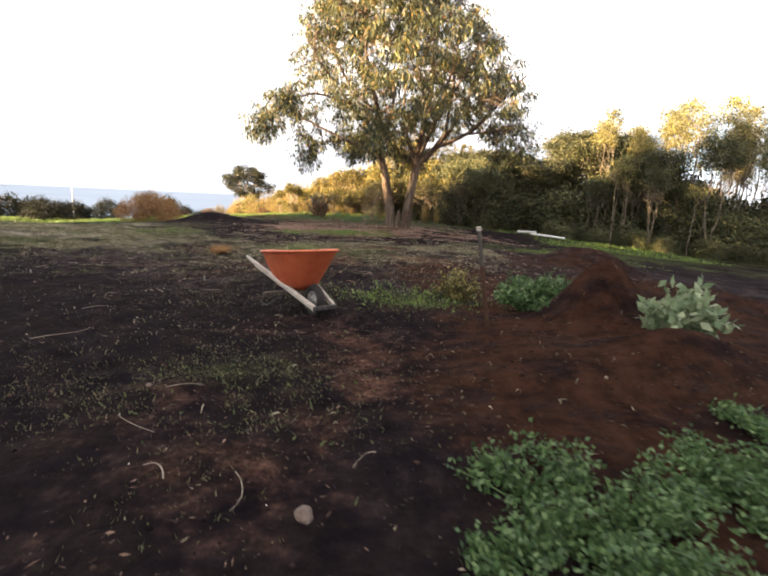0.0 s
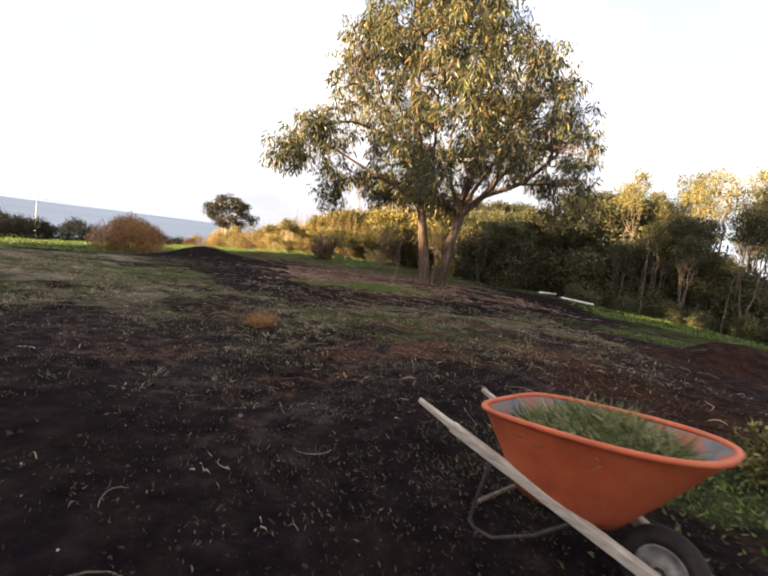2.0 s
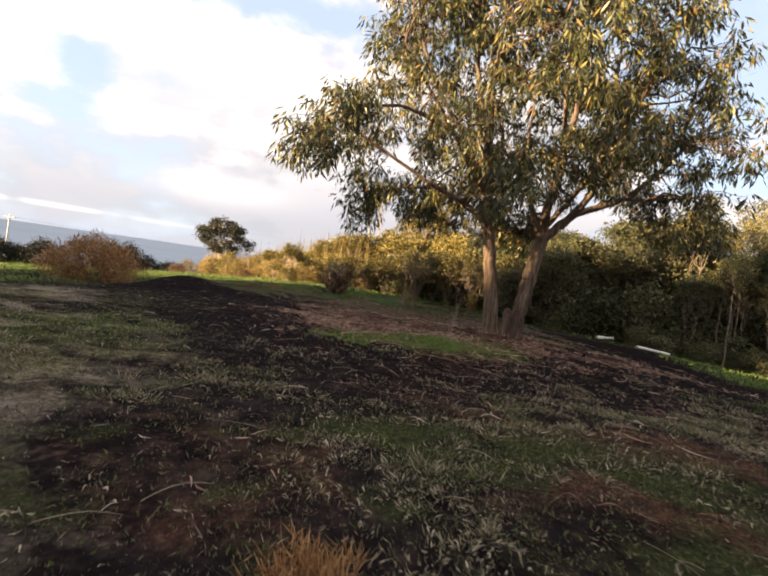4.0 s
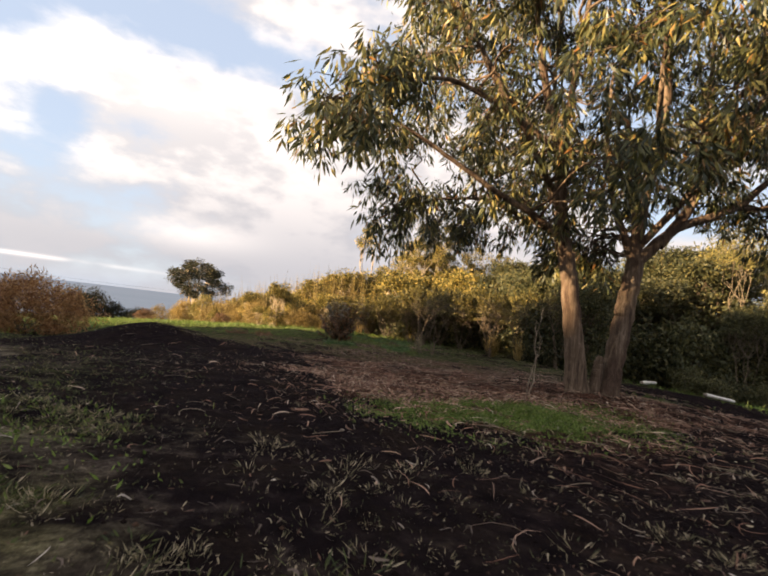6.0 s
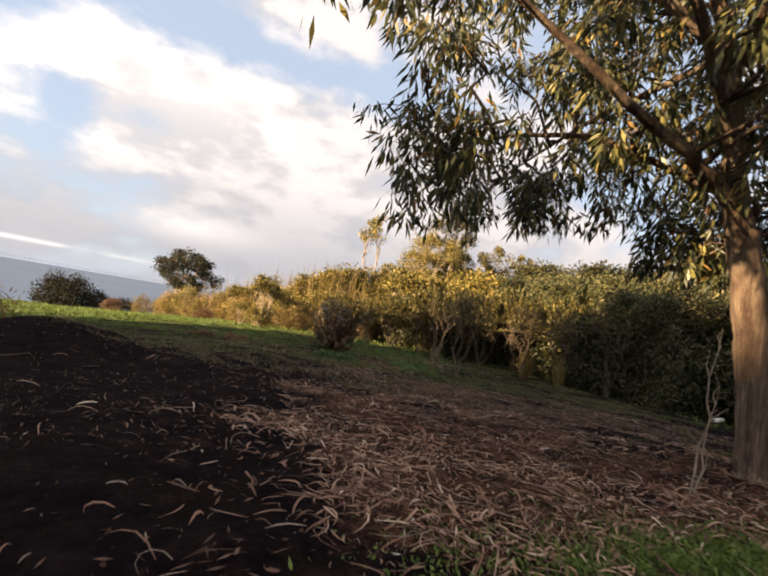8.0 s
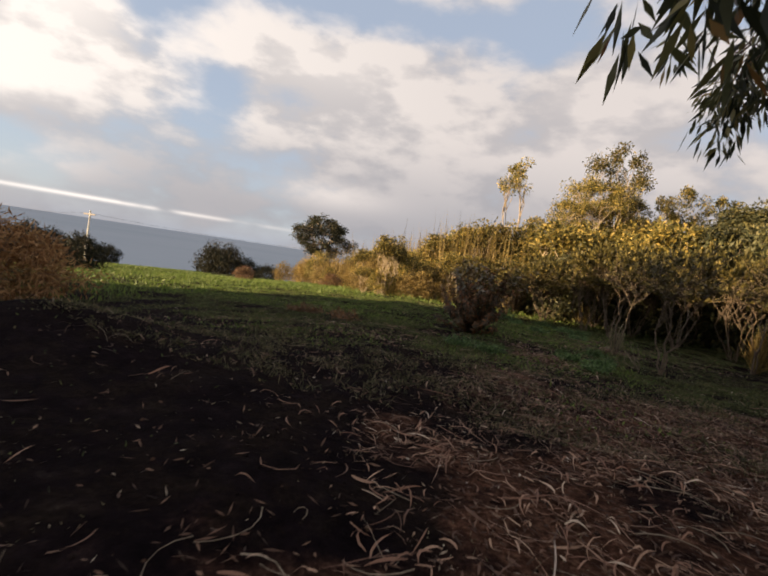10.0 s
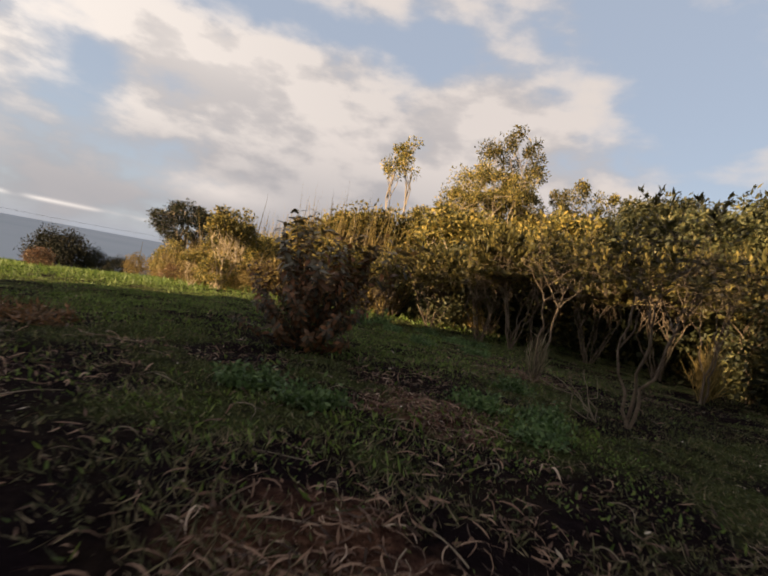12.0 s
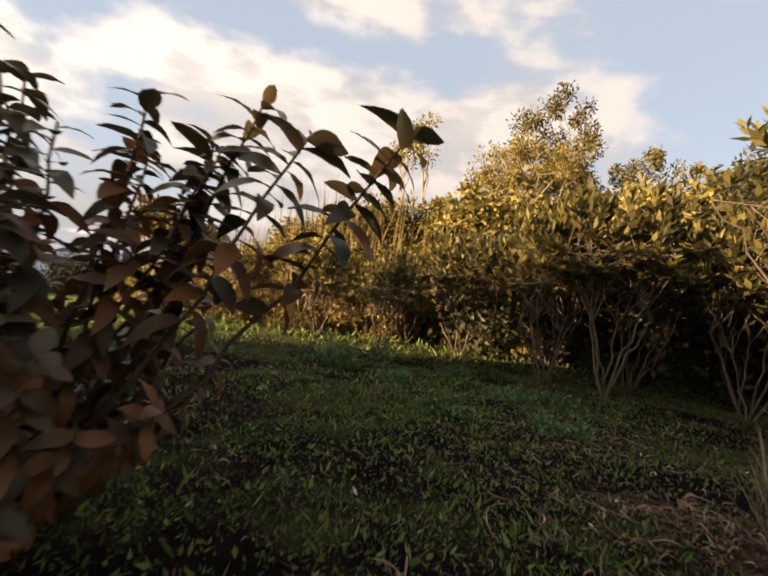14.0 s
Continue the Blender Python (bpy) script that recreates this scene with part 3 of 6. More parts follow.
def clump_leaves(C, R, per, rng, L, W, droop=0.0, flat=0.8):
    """Leaves round clump centres C (n,3) with radii R (n,)."""
    n = len(C) * per
    off = unit(rng.normal(0, 1, (n, 3))) * rng.rand(n, 1) ** 0.5
    off[:, 2] *= flat
    P = np.repeat(C, per, 0) + off * np.repeat(R, per)[:, None]
    D = unit(off + rng.normal(0, 0.6, (n, 3)) + np.array([0, 0, -droop]))
    S = rng.normal(0, 1, (n, 3))
    return leaves(P, D, S, L * (0.6 + 0.7 * rng.rand(n)), W * (0.7 + 0.5 * rng.rand(n)))


def ground_z(x, y):
    return float(height(x, y))


# ---------- ground ----------
def lines(lo, hi, step, far_lo, far_hi, grow=1.22):
    mid = list(np.arange(lo, hi + 1e-6, step))
    a, s = [], step
    v = lo
    while v > far_lo:
        s *= grow
        v -= s
        a.append(v)
    b, s, v = [], step, hi
    while v < far_hi:
        s *= grow
        v += s
        b.append(v)
    return np.array(a[::-1] + mid + b)


def build_ground():
    xs, ys = lines(-7.5, 8.5, 0.1, -700, 700, 1.12), lines(-2.6, 27, 0.1, -300, 900, 1.12)
    X, Y = np.meshgrid(xs, ys, indexing="ij")
    Z = height(X, Y)
    V = np.stack([X, Y, Z], -1).reshape(-1, 3)
    nx, ny = len(xs), len(ys)
    i = (np.arange(nx - 1)[:, None] * ny + np.arange(ny - 1)[None]).ravel()
    F = np.stack([i, i + ny, i + ny + 1, i + 1], 1)
    me = raw_mesh("ground", V, F, M_GROUND, True)
    for n, f in (("red", cover_red), ("grass", cover_grass), ("litter", cover_litter), ("dry", cover_dry), ("worn", cover_worn_sheen)):
        a = me.attributes.new(n, "FLOAT", "POINT")
        a.data.foreach_set("value", f(X, Y).astype(np.float32).ravel())
    tagged(new("ground", me), "uneven black and red-brown soil with turf and litter", "ground", kind="structure")


build_ground()


def build_water():
    a = np.linspace(0, 2 * math.pi, 97)[:-1]
    rs = [150, 600, 2000, 4850]
    V = np.concatenate([np.stack([r * np.cos(a), r * np.sin(a), np.full(96, -14.0)], 1) for r in rs])
    i = np.arange(96)
    F = np.concatenate([np.stack([k * 96 + i, k * 96 + 96 + i, k * 96 + 96 + (i + 1) % 96, k * 96 + (i + 1) % 96], 1) for k in range(3)])
    tagged(new("water", raw_mesh("water", V, F, M_SEA)), "grey-blue distant water reaching the skyline", "water", kind="structure")


build_water()


# ---------- large gum tree ----------
def gum_tree():
    rng = np.random.RandomState(11)
    bx, by = 2.56, 14.45
    bz = ground_z(bx, by) - 0.05
    tree = thing("gum_tree", (bx, by, bz), "large twin-trunked gum tree with drooping grey-green leaves", "tree")

    def limb(name, pts, r0, r1, sides=12, label=""):
        P = np.array(pts, float)
        t = np.linspace(0, 1, len(P))
        tt = np.linspace(0, 1, 5 * len(P))
        Q = np.stack([np.interp(tt, t, P[:, k]) for k in range(3)], 1)
        for _ in range(3):
            Q[1:-1] = 0.25 * Q[:-2] + 0.5 * Q[1:-1] + 0.25 * Q[2:]
        Q[1:-1] += rng.normal(0, r0 * 0.06, Q[1:-1].shape)
        R = r0 + (r1 - r0) * tt ** 0.8
        if name == "trunk":
            R = R + 0.05 * np.exp(-tt * 14)
        if name != "limb":
            zz = np.linspace(0, 1, 46)
            Q2, R = np.stack([np.interp(zz, tt, Q[:, k]) for k in range(3)], 1), np.interp(zz, tt, R)
            V, F = tubes([(Q2, R)], 22)
            V = np.array(V, float)
            # flutes and swellings that wander up the trunk
            near_axis = Q2[np.argmin(np.abs(V[:, 2:3] - Q2[None, :, 2]), axis=1)]
            d = V - near_axis
            ang = np.arctan2(d[:, 1], d[:, 0])
            k = 1 + 0.10 * np.cos(3 * ang + 1.3 * V[:, 2] + pts[0][0] * 9) * np.exp(-0.5 * V[:, 2]) + 0.05 * np.cos(5 * ang - 2.1 * V[:, 2]) + 0.16 * (fbm(ang * 1.2 + 20, V[:, 2] * 1.6 + pts[0][0] * 7, 0.9, 301) - 0.5)
            V[:, :2] = near_axis[:, :2] + d[:, :2] * k[:, None]
        else:
            V, F = tubes([(Q, R)], sides)
        part_mesh(name, raw_mesh(name, V, F, M_BARK, True), tree, label)
        return Q

    skeleton = []
    skeleton.append(limb("trunk", [(-0.31, -0.05, 0), (-0.39, -0.03, 0.6), (-0.47, 0, 1.05), (-0.57, 0, 1.6), (-0.67, 0.02, 2.15)], 0.15, 0.125))
    skeleton.append(limb("trunk", [(0.12, -0.1, 0), (0.19, -0.1, 0.55), (0.27, -0.08, 1.06), (0.36, -0.05, 1.6), (0.46, 0, 2.15)], 0.15, 0.13))
    limb("stump", [(-0.14, -0.16, 0), (-0.12, -0.18, 0.25), (-0.09, -0.17, 0.5), (-0.06, -0.16, 0.58)], 0.10, 0.055, label="broken stub between the trunks")
    # each limb: its radius at the fork, then its line
    L = [
        (0.075, [(-0.70, 0.02, 2.08), (-0.88, 0, 2.4), (-1.37, -0.1, 2.66), (-1.9, -0.2, 2.82), (-2.7, -0.4, 3.15), (-3.7, -0.5, 3.6)]),
        (0.105, [(-0.70, 0.02, 2.1), (-0.8, 0.1, 2.8), (-0.87, 0.15, 3.7), (-1.2, 0.2, 4.8), (-1.5, 0.2, 6.0), (-1.4, 0.2, 7.6)]),
        (0.06, [(-0.8, 0.1, 2.8), (-1.5, -0.3, 3.6), (-2.3, -0.5, 4.5), (-3.0, -0.6, 5.4)]),
        (0.04, [(-1.9, -0.4, 4.0), (-2.9, -0.7, 4.2), (-3.6, -1.1, 3.9), (-4.3, -1.4, 3.3)]),
        (0.06, [(-0.82, 0.1, 3.0), (-0.4, 0.8, 4.2), (-0.5, 1.5, 5.4), (-0.3, 1.9, 6.8)]),
        (0.055, [(-0.85, 0.15, 3.6), (-1.3, -1.0, 4.8), (-1.4, -1.7, 6.2)]),
        (0.09, [(0.46, 0, 2.1), (0.8, -0.05, 2.5), (1.05, -0.05, 2.76), (2.1, -0.1, 3.24), (2.75, -0.1, 3.9), (3.3, 0, 4.6), (3.9, 0.1, 5.2)]),
        (0.075, [(0.8, -0.05, 2.45), (1.35, -0.1, 3.2), (1.45, -0.1, 4.4), (1.55, 0, 5.5), (1.6, 0.1, 7.0)]),
        (0.10, [(0.46, 0, 2.1), (0.5, 0.05, 2.9), (0.72, 0.05, 3.9), (0.82, 0.05, 5.0), (0.8, 0.1, 6.4), (0.7, 0.1, 8.0)]),
        (0.07, [(0.46, 0, 2.1), (0.12, 0.1, 2.9), (-0.1, 0.2, 4.0), (0.0, 0.3, 5.4)]),
        (0.055, [(0.5, 0.05, 2.4), (0.9, 0.9, 3.4), (1.3, 1.7, 4.8), (1.5, 2.2, 6.0)]),
        (0.055, [(0.5, 0, 2.4), (0.9, -0.9, 3.4), (1.2, -1.7, 4.6), (1.4, -2.2, 5.8)]),
        (0.035, [(2.1, -0.1, 3.24), (3.0, 0.2, 3.4), (3.9, 0.3, 3.6)]),
        (0.035, [(-0.9, 0.0, 2.42), (-1.9, 0.5, 2.95), (-2.7, 0.8, 2.9), (-3.3, 0.9, 2.6)]),
        (0.04, [(-0.55, 0.9, 4.2), (-1.2, 2.0, 3.9), (-2.0, 2.9, 3.2)]),
        (0.065, [(1.05, -0.05, 2.76), (1.7, 0.2, 3.6), (2.1, 0.4, 4.5), (2.4, 0.5, 5.6)]),
        (0.045, [(2.75, -0.1, 3.9), (2.9, -0.5, 4.8), (2.8, -0.8, 5.7)]),
        (0.045, [(1.45, -0.1, 4.4), (2.0, -0.6, 5.4), (2.2, -0.8, 6.4)]),
        (0.05, [(-0.87, 0.15, 3.7), (-1.9, 0.3, 4.6), (-2.6, 0.4, 5.9), (-2.7, 0.5, 6.8)]),
        (0.045, [(0.72, 0.05, 3.9), (0.3, -0.5, 5.0), (0.1, -0.9, 6.4), (0.2, -1.0, 7.4)]),
    ]
    for r, pts in L:
        skeleton.append(limb("limb", pts, r * 1.18, r * 0.30, 9))
    bones = np.concatenate(skeleton[2:])
    # clump centres inside the crown's outline, with gaps between the masses
    ZO = [1.9, 2.4, 3.0, 3.6, 4.4, 5.5, 6.7, 7.8, 9.1]
    XL = [-3.2, -3.6, -4.2, -4.3, -4.1, -4.1, -3.6, -2.6, -0.8]
    XR = [3.5, 3.9, 4.0, 4.1, 3.8, 3.3, 2.2, 0.9, 0.2]
    want, tries = [], 0
    while len(want) < 345 and tries < 40000:
        tries += 1
        z = rng.uniform(2.2, 9.0)
        xl, xr = np.interp(z, ZO, XL), np.interp(z, ZO, XR)
        u = rng.uniform(-1, 1)
        x = (xl + xr) / 2 + u * (xr - xl) / 2
        half = 3.1 * math.sqrt(max(0.05, 1 - u * u)) * (1 - 0.5 * max(0, (z - 6) / 3.2))
        v = rng.uniform(-1, 1)
        if u * u + v * v + ((z - 5.2) / 3.9) ** 2 < 0.16:
            continue
        q = np.array([x, v * half, z])
        if x < -2.2 and q[1] < -1.2 and z < 4.0 or u < -0.2 and v < -0.2 and u * u + v * v > 0.9:
            continue
        if z < np.interp(x, [-4.6, -3.4, -2.4, -0.8, 0.2, 1.0, 2.6, 3.2, 4.4], [3.0, 2.75, 2.75, 2.5, 2.9, 3.2, 3.6, 3.0, 2.8]) + 0.3 * rng.rand():
            continue
        if fbm(x + 40, z + 0.55 * q[1], 1.6, 61) < (0.43 if x < -1.5 else 0.455 if x < 0.8 else 0.535):
            continue
        if want and np.min(np.linalg.norm(np.array(want) - q, axis=1)) < 0.47:
            continue
        want.append(q)
    for lo, hi, n in (((-3.6, 0.5, 2.1), (-3.0, 1.1, 2.8), 6), ((-2.6, 2.2, 2.6), (-1.3, 3.0, 3.4), 4), ((-4.75, -1.9, 2.7), (-4.1, -1.2, 3.4), 7), ((-4.2, -1.4, 3.4), (-3.6, -0.4, 4.2), 8), ((3.2, -0.3, 2.5), (4.4, 0.6, 3.7), 9), ((-2.2, 0.8, 2.5), (-0.8, 2.2, 3.0), 4), ((-2.3, 3.1, 2.75), (-1.9, 3.8, 3.05), 3), ((-0.6, 0.3, 2.2), (1.0, 2.2, 3.2), 14)):
        want += [rng.uniform(lo, hi) for _ in range(n)]
    C = np.array(want)
    # every clump is a handful of hanging mops, each on its own bent twig
    tw, mops = [], []
    for c in C:
        d = np.linalg.norm(bones - c, axis=1) + 0.6 * np.maximum(bones[:, 2] - c[2], 0)
        a = bones[np.argmin(d)]
        Q = bend(a, c, rng, 7, 0.05, 0.08)
        tw.append((Q, np.linspace(0.024, 0.007, 7)))
        for _ in range(rng.randint(6, 10)):
            e = c + unit(rng.normal(0, 1, 3)) * rng.uniform(0.18, 0.52) * [1, 1, 0.75]
            tw.append((bend(Q[4], e, rng, 5, 0.08, 0.1), np.linspace(0.008, 0.003, 5)))
            mops.append(e)
    V, F = tubes(tw, 5)
    tagged(part_mesh("twig_mass", raw_mesh("twig_mass", V, F, M_BARK, True), tree, "thin bent twigs"), kind="stuff")
    mops = np.array(mops)
    per = 25
    n = len(mops) * per
    side = unit(rng.normal(0, 1, (n, 3)) * [1, 1, 0.35])
    fall = rng.rand(n, 1)
    reach = np.repeat(rng.uniform(0.08, 0.2, len(mops)), per)[:, None]
    P = np.repeat(mops, per, 0) + side * reach * (0.25 + 0.75 * rng.rand(n, 1)) + np.array([0, 0, -0.26]) * fall + [0, 0, 0.08]
    D = unit(side * (0.75 - 0.45 * fall) + rng.normal(0, 0.25, (n, 3)) + [0, 0, -0.85])
    V, F = leaves(P, D, rng.normal(0, 1, (n, 3)), 0.11 + 0.12 * rng.rand(n), 0.026 + 0.016 * rng.rand(n))
    part_mesh("crown", raw_mesh("crown", V, F, M_EUC), tree, "hanging sickle leaves, grey-green and yellowed")


gum_tree()


# ---------- shrubs and trees by kind ----------
def plant(name, label, category, rng, h, w, stems, clumps, per, leaf, leaf_w, mat, bark, low=0.25, droop=0.1, stem_r=0.02, clump_r=0.28, crown_shape=1.0, group="", foliage="foliage", lean=0.0, loc=(0, 0, 0), twig=1):
    """A many-stemmed shrub or slim tree; crown between low*h and h, w wide."""
    ob = thing(name, loc, label, category, group)
    C = []
    for k in range(clumps):
        for _ in range(30):
            a, t = rng.uniform(0, 2 * math.pi), rng.rand() ** 0.8
            prof = (math.sin(math.pi * min(1.0, 0.12 + 0.88 * t)) ** 0.6) if crown_shape else 1.0
            r = w / 2 * prof * (0.45 + 0.6 * rng.rand()) * (0.75 + 0.5 * vnoise(a * 1.7 + k * 0.01, t * 3, 0.9, int(h * 7)))
            q = np.array([r * math.cos(a) + lean * t, r * math.sin(a), h * (low + (1 - low) * t) - clump_r * 0.5])
            if all(np.linalg.norm(q - c) > clump_r * 0.7 for c in C):
                break
        C.append(q)
    C = np.array(C)
    roots = [np.array([rng.normal(0, 0.04 + 0.05 * (stems > 1)), rng.normal(0, 0.04 + 0.05 * (stems > 1)), -0.03]) for _ in range(stems)]
    main, forks = [], []
    for k, r in enumerate(roots):
        a = 2 * math.pi * k / stems + rng.uniform(-0.4, 0.4)
        sp = (0.22 * w if stems > 1 else 0.06 * w)
        e = np.array([sp * math.cos(a) + lean * 0.6, sp * math.sin(a), h * rng.uniform(0.7, 0.9)])
        main.append(bend(r, e, rng, 9, 0.03))
    owner = [int(np.argmin([np.min(np.linalg.norm(m - c, axis=1)) for m in main])) for c in C]
    for k, m in enumerate(main):
        paths = [(m, np.linspace(stem_r, stem_r * 0.3, len(m)))]
        for c, o in zip(C, owner):
            if o == k:
                d = np.linalg.norm(m - c, axis=1) + 0.8 * np.maximum(m[:, 2] - c[2], 0)
                a = m[int(np.argmin(d))]
                paths.append((bend(a, c, rng, 5, 0.06), np.linspace(stem_r * 0.4, stem_r * 0.12, 5)))
                for _ in range(twig):
                    paths.append((bend(c, c + rng.normal(0, clump_r * 0.7, 3), rng, 3, 0.05), np.linspace(stem_r * 0.15, stem_r * 0.08, 3)))
        V, F = tubes(paths[:1], 7)
        nm = "stem" if stems > 1 else "trunk"
        part_mesh(nm, raw_mesh(nm, V, F, bark, True), ob)
        forks += paths[1:]
    V, F = tubes(forks, 4)
    tagged(part_mesh("branch_mass", raw_mesh("branch_mass", V, F, bark, True), ob), kind="stuff")
    V, F = clump_leaves(C, clump_r * (0.7 + 0.6 * rng.rand(len(C))), per, rng, leaf, leaf_w, droop)
    part_mesh(foliage, raw_mesh(foliage, V, F, mat), ob)
    return ob


def branching(name, label, category, rng, h, w, stems, fork, tips, mat, bark, stem_r, group="", leaf=0.13, leaf_w=0.05, per=24, tuft=0.0, levels=2, kids=3, lean=0.0, flare=0.35):
    """Bare forking stems with leaves only towards the tips: rosettes, or loose tufts of radius tuft."""
    ob = thing(name, (0, 0, 0), label, category, group)
    P, D, S, TC, forks = [], [], [], [], []
    for k in range(stems):
        a0 = 2 * math.pi * k / stems + rng.uniform(-0.5, 0.5)
        out = (0.0 if stems == 1 else 0.5 * w * flare) * rng.uniform(0.6, 1.2)
        base = np.array([rng.normal(0, 0.035) if stems > 1 else 0, rng.normal(0, 0.035) if stems > 1 else 0, -0.03])
        end = np.array([out * math.cos(a0) + lean * 0.5, out * math.sin(a0), h * fork * rng.uniform(0.8, 1.15)])
        paths = [(bend(base, end, rng, 8, 0.018), np.linspace(stem_r, stem_r * 0.62, 8))]
        front = [(end, a0, 0.62)]
        for lev in range(levels):
            nxt = []
            for p, a, r in front:
                for j in range(kids if lev else max(2, kids)):
                    b = a + rng.uniform(-1.5, 1.5) if stems > 1 else rng.uniform(0, 2 * math.pi)
                    f = (lev + 1) / levels
                    zz = h * (fork + (1 - fork) * f * rng.uniform(0.62 if tuft or lev < levels - 1 else 0.12, 1.05))
                    rad = 0.5 * w * (flare + (1 - flare) * f) * rng.uniform(0.35, 1.05) * (1.0 if f < 1 else 1.25 - 0.5 * zz / h)
                    q = np.array([rad * math.cos(b) + lean * zz / h, rad * math.sin(b), max(zz, p[2] + (0.03 if tuft else -0.06) * h)])
                    Q = bend(p, q, rng, 6, 0.03)
                    paths.append((Q, np.linspace(stem_r * r, stem_r * r * 0.55, 6)))
                    nxt.append((q, b, r * 0.55))
                    if lev == levels - 1:
                        TC.append(q)
                        if not tuft:
                            ax = Q[-1] - Q[-3]
                            ax = ax / (np.linalg.norm(ax) + 1e-6) + [0, 0, 0.5]
                            u = rng.rand(per) ** 0.6
                            g = np.arange(per) * 2.4 + rng.uniform(0, 6)
                            side = np.stack([np.cos(g), np.sin(g), 0 * g], 1)
                            P.append(Q[2] + (q - Q[2]) * u[:, None] + ax * 0.02)
                            D.append(side * (1.0 - 0.4 * u[:, None]) + ax * (0.15 + 0.75 * u[:, None]) + rng.normal(0, 0.18, (per, 3)))
                            S.append(np.cross(side, [0, 0, 1.0]) + rng.normal(0, 0.25, (per, 3)))
            front = nxt
        V, F = tubes(paths[:1], 7)
        nm = "stem" if stems > 1 else "trunk"
        part_mesh(nm, raw_mesh(nm, V, F, bark, True), ob)
        forks += paths[1:]
    V, F = tubes(forks, 4)
    tagged(part_mesh("branch_mass", raw_mesh("branch_mass", V, F, bark, True), ob), kind="stuff")
    if tuft:
        V, F = clump_leaves(np.array(TC), tuft * (0.5 + 0.9 * rng.rand(len(TC))), per, rng, leaf, leaf_w, 0.1, 0.75)
    else:
        P, D, S = np.concatenate(P), np.concatenate(D), np.concatenate(S)
        n = len(P)
        V, F = leaves(P, D, S, leaf * (0.6 + 0.6 * rng.rand(n)), leaf_w * (0.7 + 0.5 * rng.rand(n)), 0.18)
    part_mesh("foliage", raw_mesh("foliage", V, F, mat), ob)
    return ob


def at(ob, x, y, turn, s=1.0, sz=None, sink=0.03):
    ob.matrix_basis = pose(x, y, ground_z(x, y) - sink, 0, 0, turn)
    ob.scale = (s, s, sz or s)
    return ob


def spread(proto, places, label=None):
    """The first place takes the prototype itself, the others copies of it."""
    for k, (x, y, turn, s, sz) in enumerate(places):
        ob = proto if k == 0 else copy_thing(proto, pose(0, 0, 0))
        at(ob, x, y, turn, s, sz)


rng = np.random.RandomState(3)
# slim trees of the wood
wood_a = branching("slim_tree", "slim pale-trunked tree with a high olive crown", "tree", rng, 7.0, 1.9, 1, 0.42, 0, M_WOOD, M_PALEBARK, 0.048, "trees of the wood", 0.14, 0.055, 75, 0.42, 3, 3)
wood_b = branching("slim_tree", "slim pale twin-trunked tree, its crown coloured dark as if shaded", "tree", rng, 5.2, 2.4, 2, 0.48, 0, M_SHADELEAF, M_PALEBARK, 0.042, "trees of the wood", 0.14, 0.055, 75, 0.4, 3, 3, flare=0.3)
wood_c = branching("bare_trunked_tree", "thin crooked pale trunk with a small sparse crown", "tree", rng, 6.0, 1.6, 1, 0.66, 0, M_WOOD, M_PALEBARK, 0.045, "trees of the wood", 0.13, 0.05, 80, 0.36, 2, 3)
shaded_a = plant("understorey_shrub", "dense green shrub at the edge of the wood, coloured dark as if shaded", "shrub", rng, 2.6, 2.6, 4, 52, 85, 0.17, 0.075, M_SHADELEAF, M_DARKBARK, low=0.04, stem_r=0.03, clump_r=0.45, group="dark shrubs of the wood")
PA, PB, PC, PD = [], [], [], []
for k in range(104):
    x = rng.uniform(12.6, 31)
    y = 22.6 - 0.28 * (x - 10.5) + 8.5 * rng.rand() ** 1.3
    s = rng.uniform(0.8, 1.15) * (0.5 + 0.5 * min(1, (x - 10) / 8))
    if k % 3 == 1:
        y, s = 21.7 - 0.28 * (x - 10.5) + rng.uniform(0, 2.2), s * 0.92
    (PA, PB, PC)[k % 3].append((x, y, rng.uniform(0, 360), s, s * rng.uniform(0.9, 1.15)))
for k in range(9):
    x = rng.uniform(12.5, 28)
    s = rng.uniform(0.55, 0.9) * (0.75 + 0.25 * min(1, (x - 10) / 8))
    PC.append((x, 20.9 - 0.28 * (x - 10.5) + rng.uniform(0, 2.2), rng.uniform(0, 360), s, s * rng.uniform(0.9, 1.2)))
for k in range(7):
    PD.append((rng.uniform(5.6, 8.6), rng.uniform(22.5, 26.5), rng.uniform(0, 360), rng.uniform(0.6, 0.9), rng.uniform(0.55, 0.95)))
for k in range(56):
    x = rng.uniform(5.5, 30)
    d = rng.uniform(0, 10)
    y = 22.9 - 0.28 * (x - 10.5) + d
    s = rng.uniform(0.5, 1.1) * (1 + 0.06 * d) * (1.15 if x > 8.5 else 0.85)
    PD.append((x, y, rng.uniform(0, 360), s, s * rng.uniform(0.7, 1.4)))
# continuous front of the wood in shade-dark leaf colour, waist-high growth at its foot
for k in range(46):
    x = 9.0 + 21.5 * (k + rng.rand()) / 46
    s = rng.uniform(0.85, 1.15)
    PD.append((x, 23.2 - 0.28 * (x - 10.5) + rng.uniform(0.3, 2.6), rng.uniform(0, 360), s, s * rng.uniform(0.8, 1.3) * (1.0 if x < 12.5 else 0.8)))
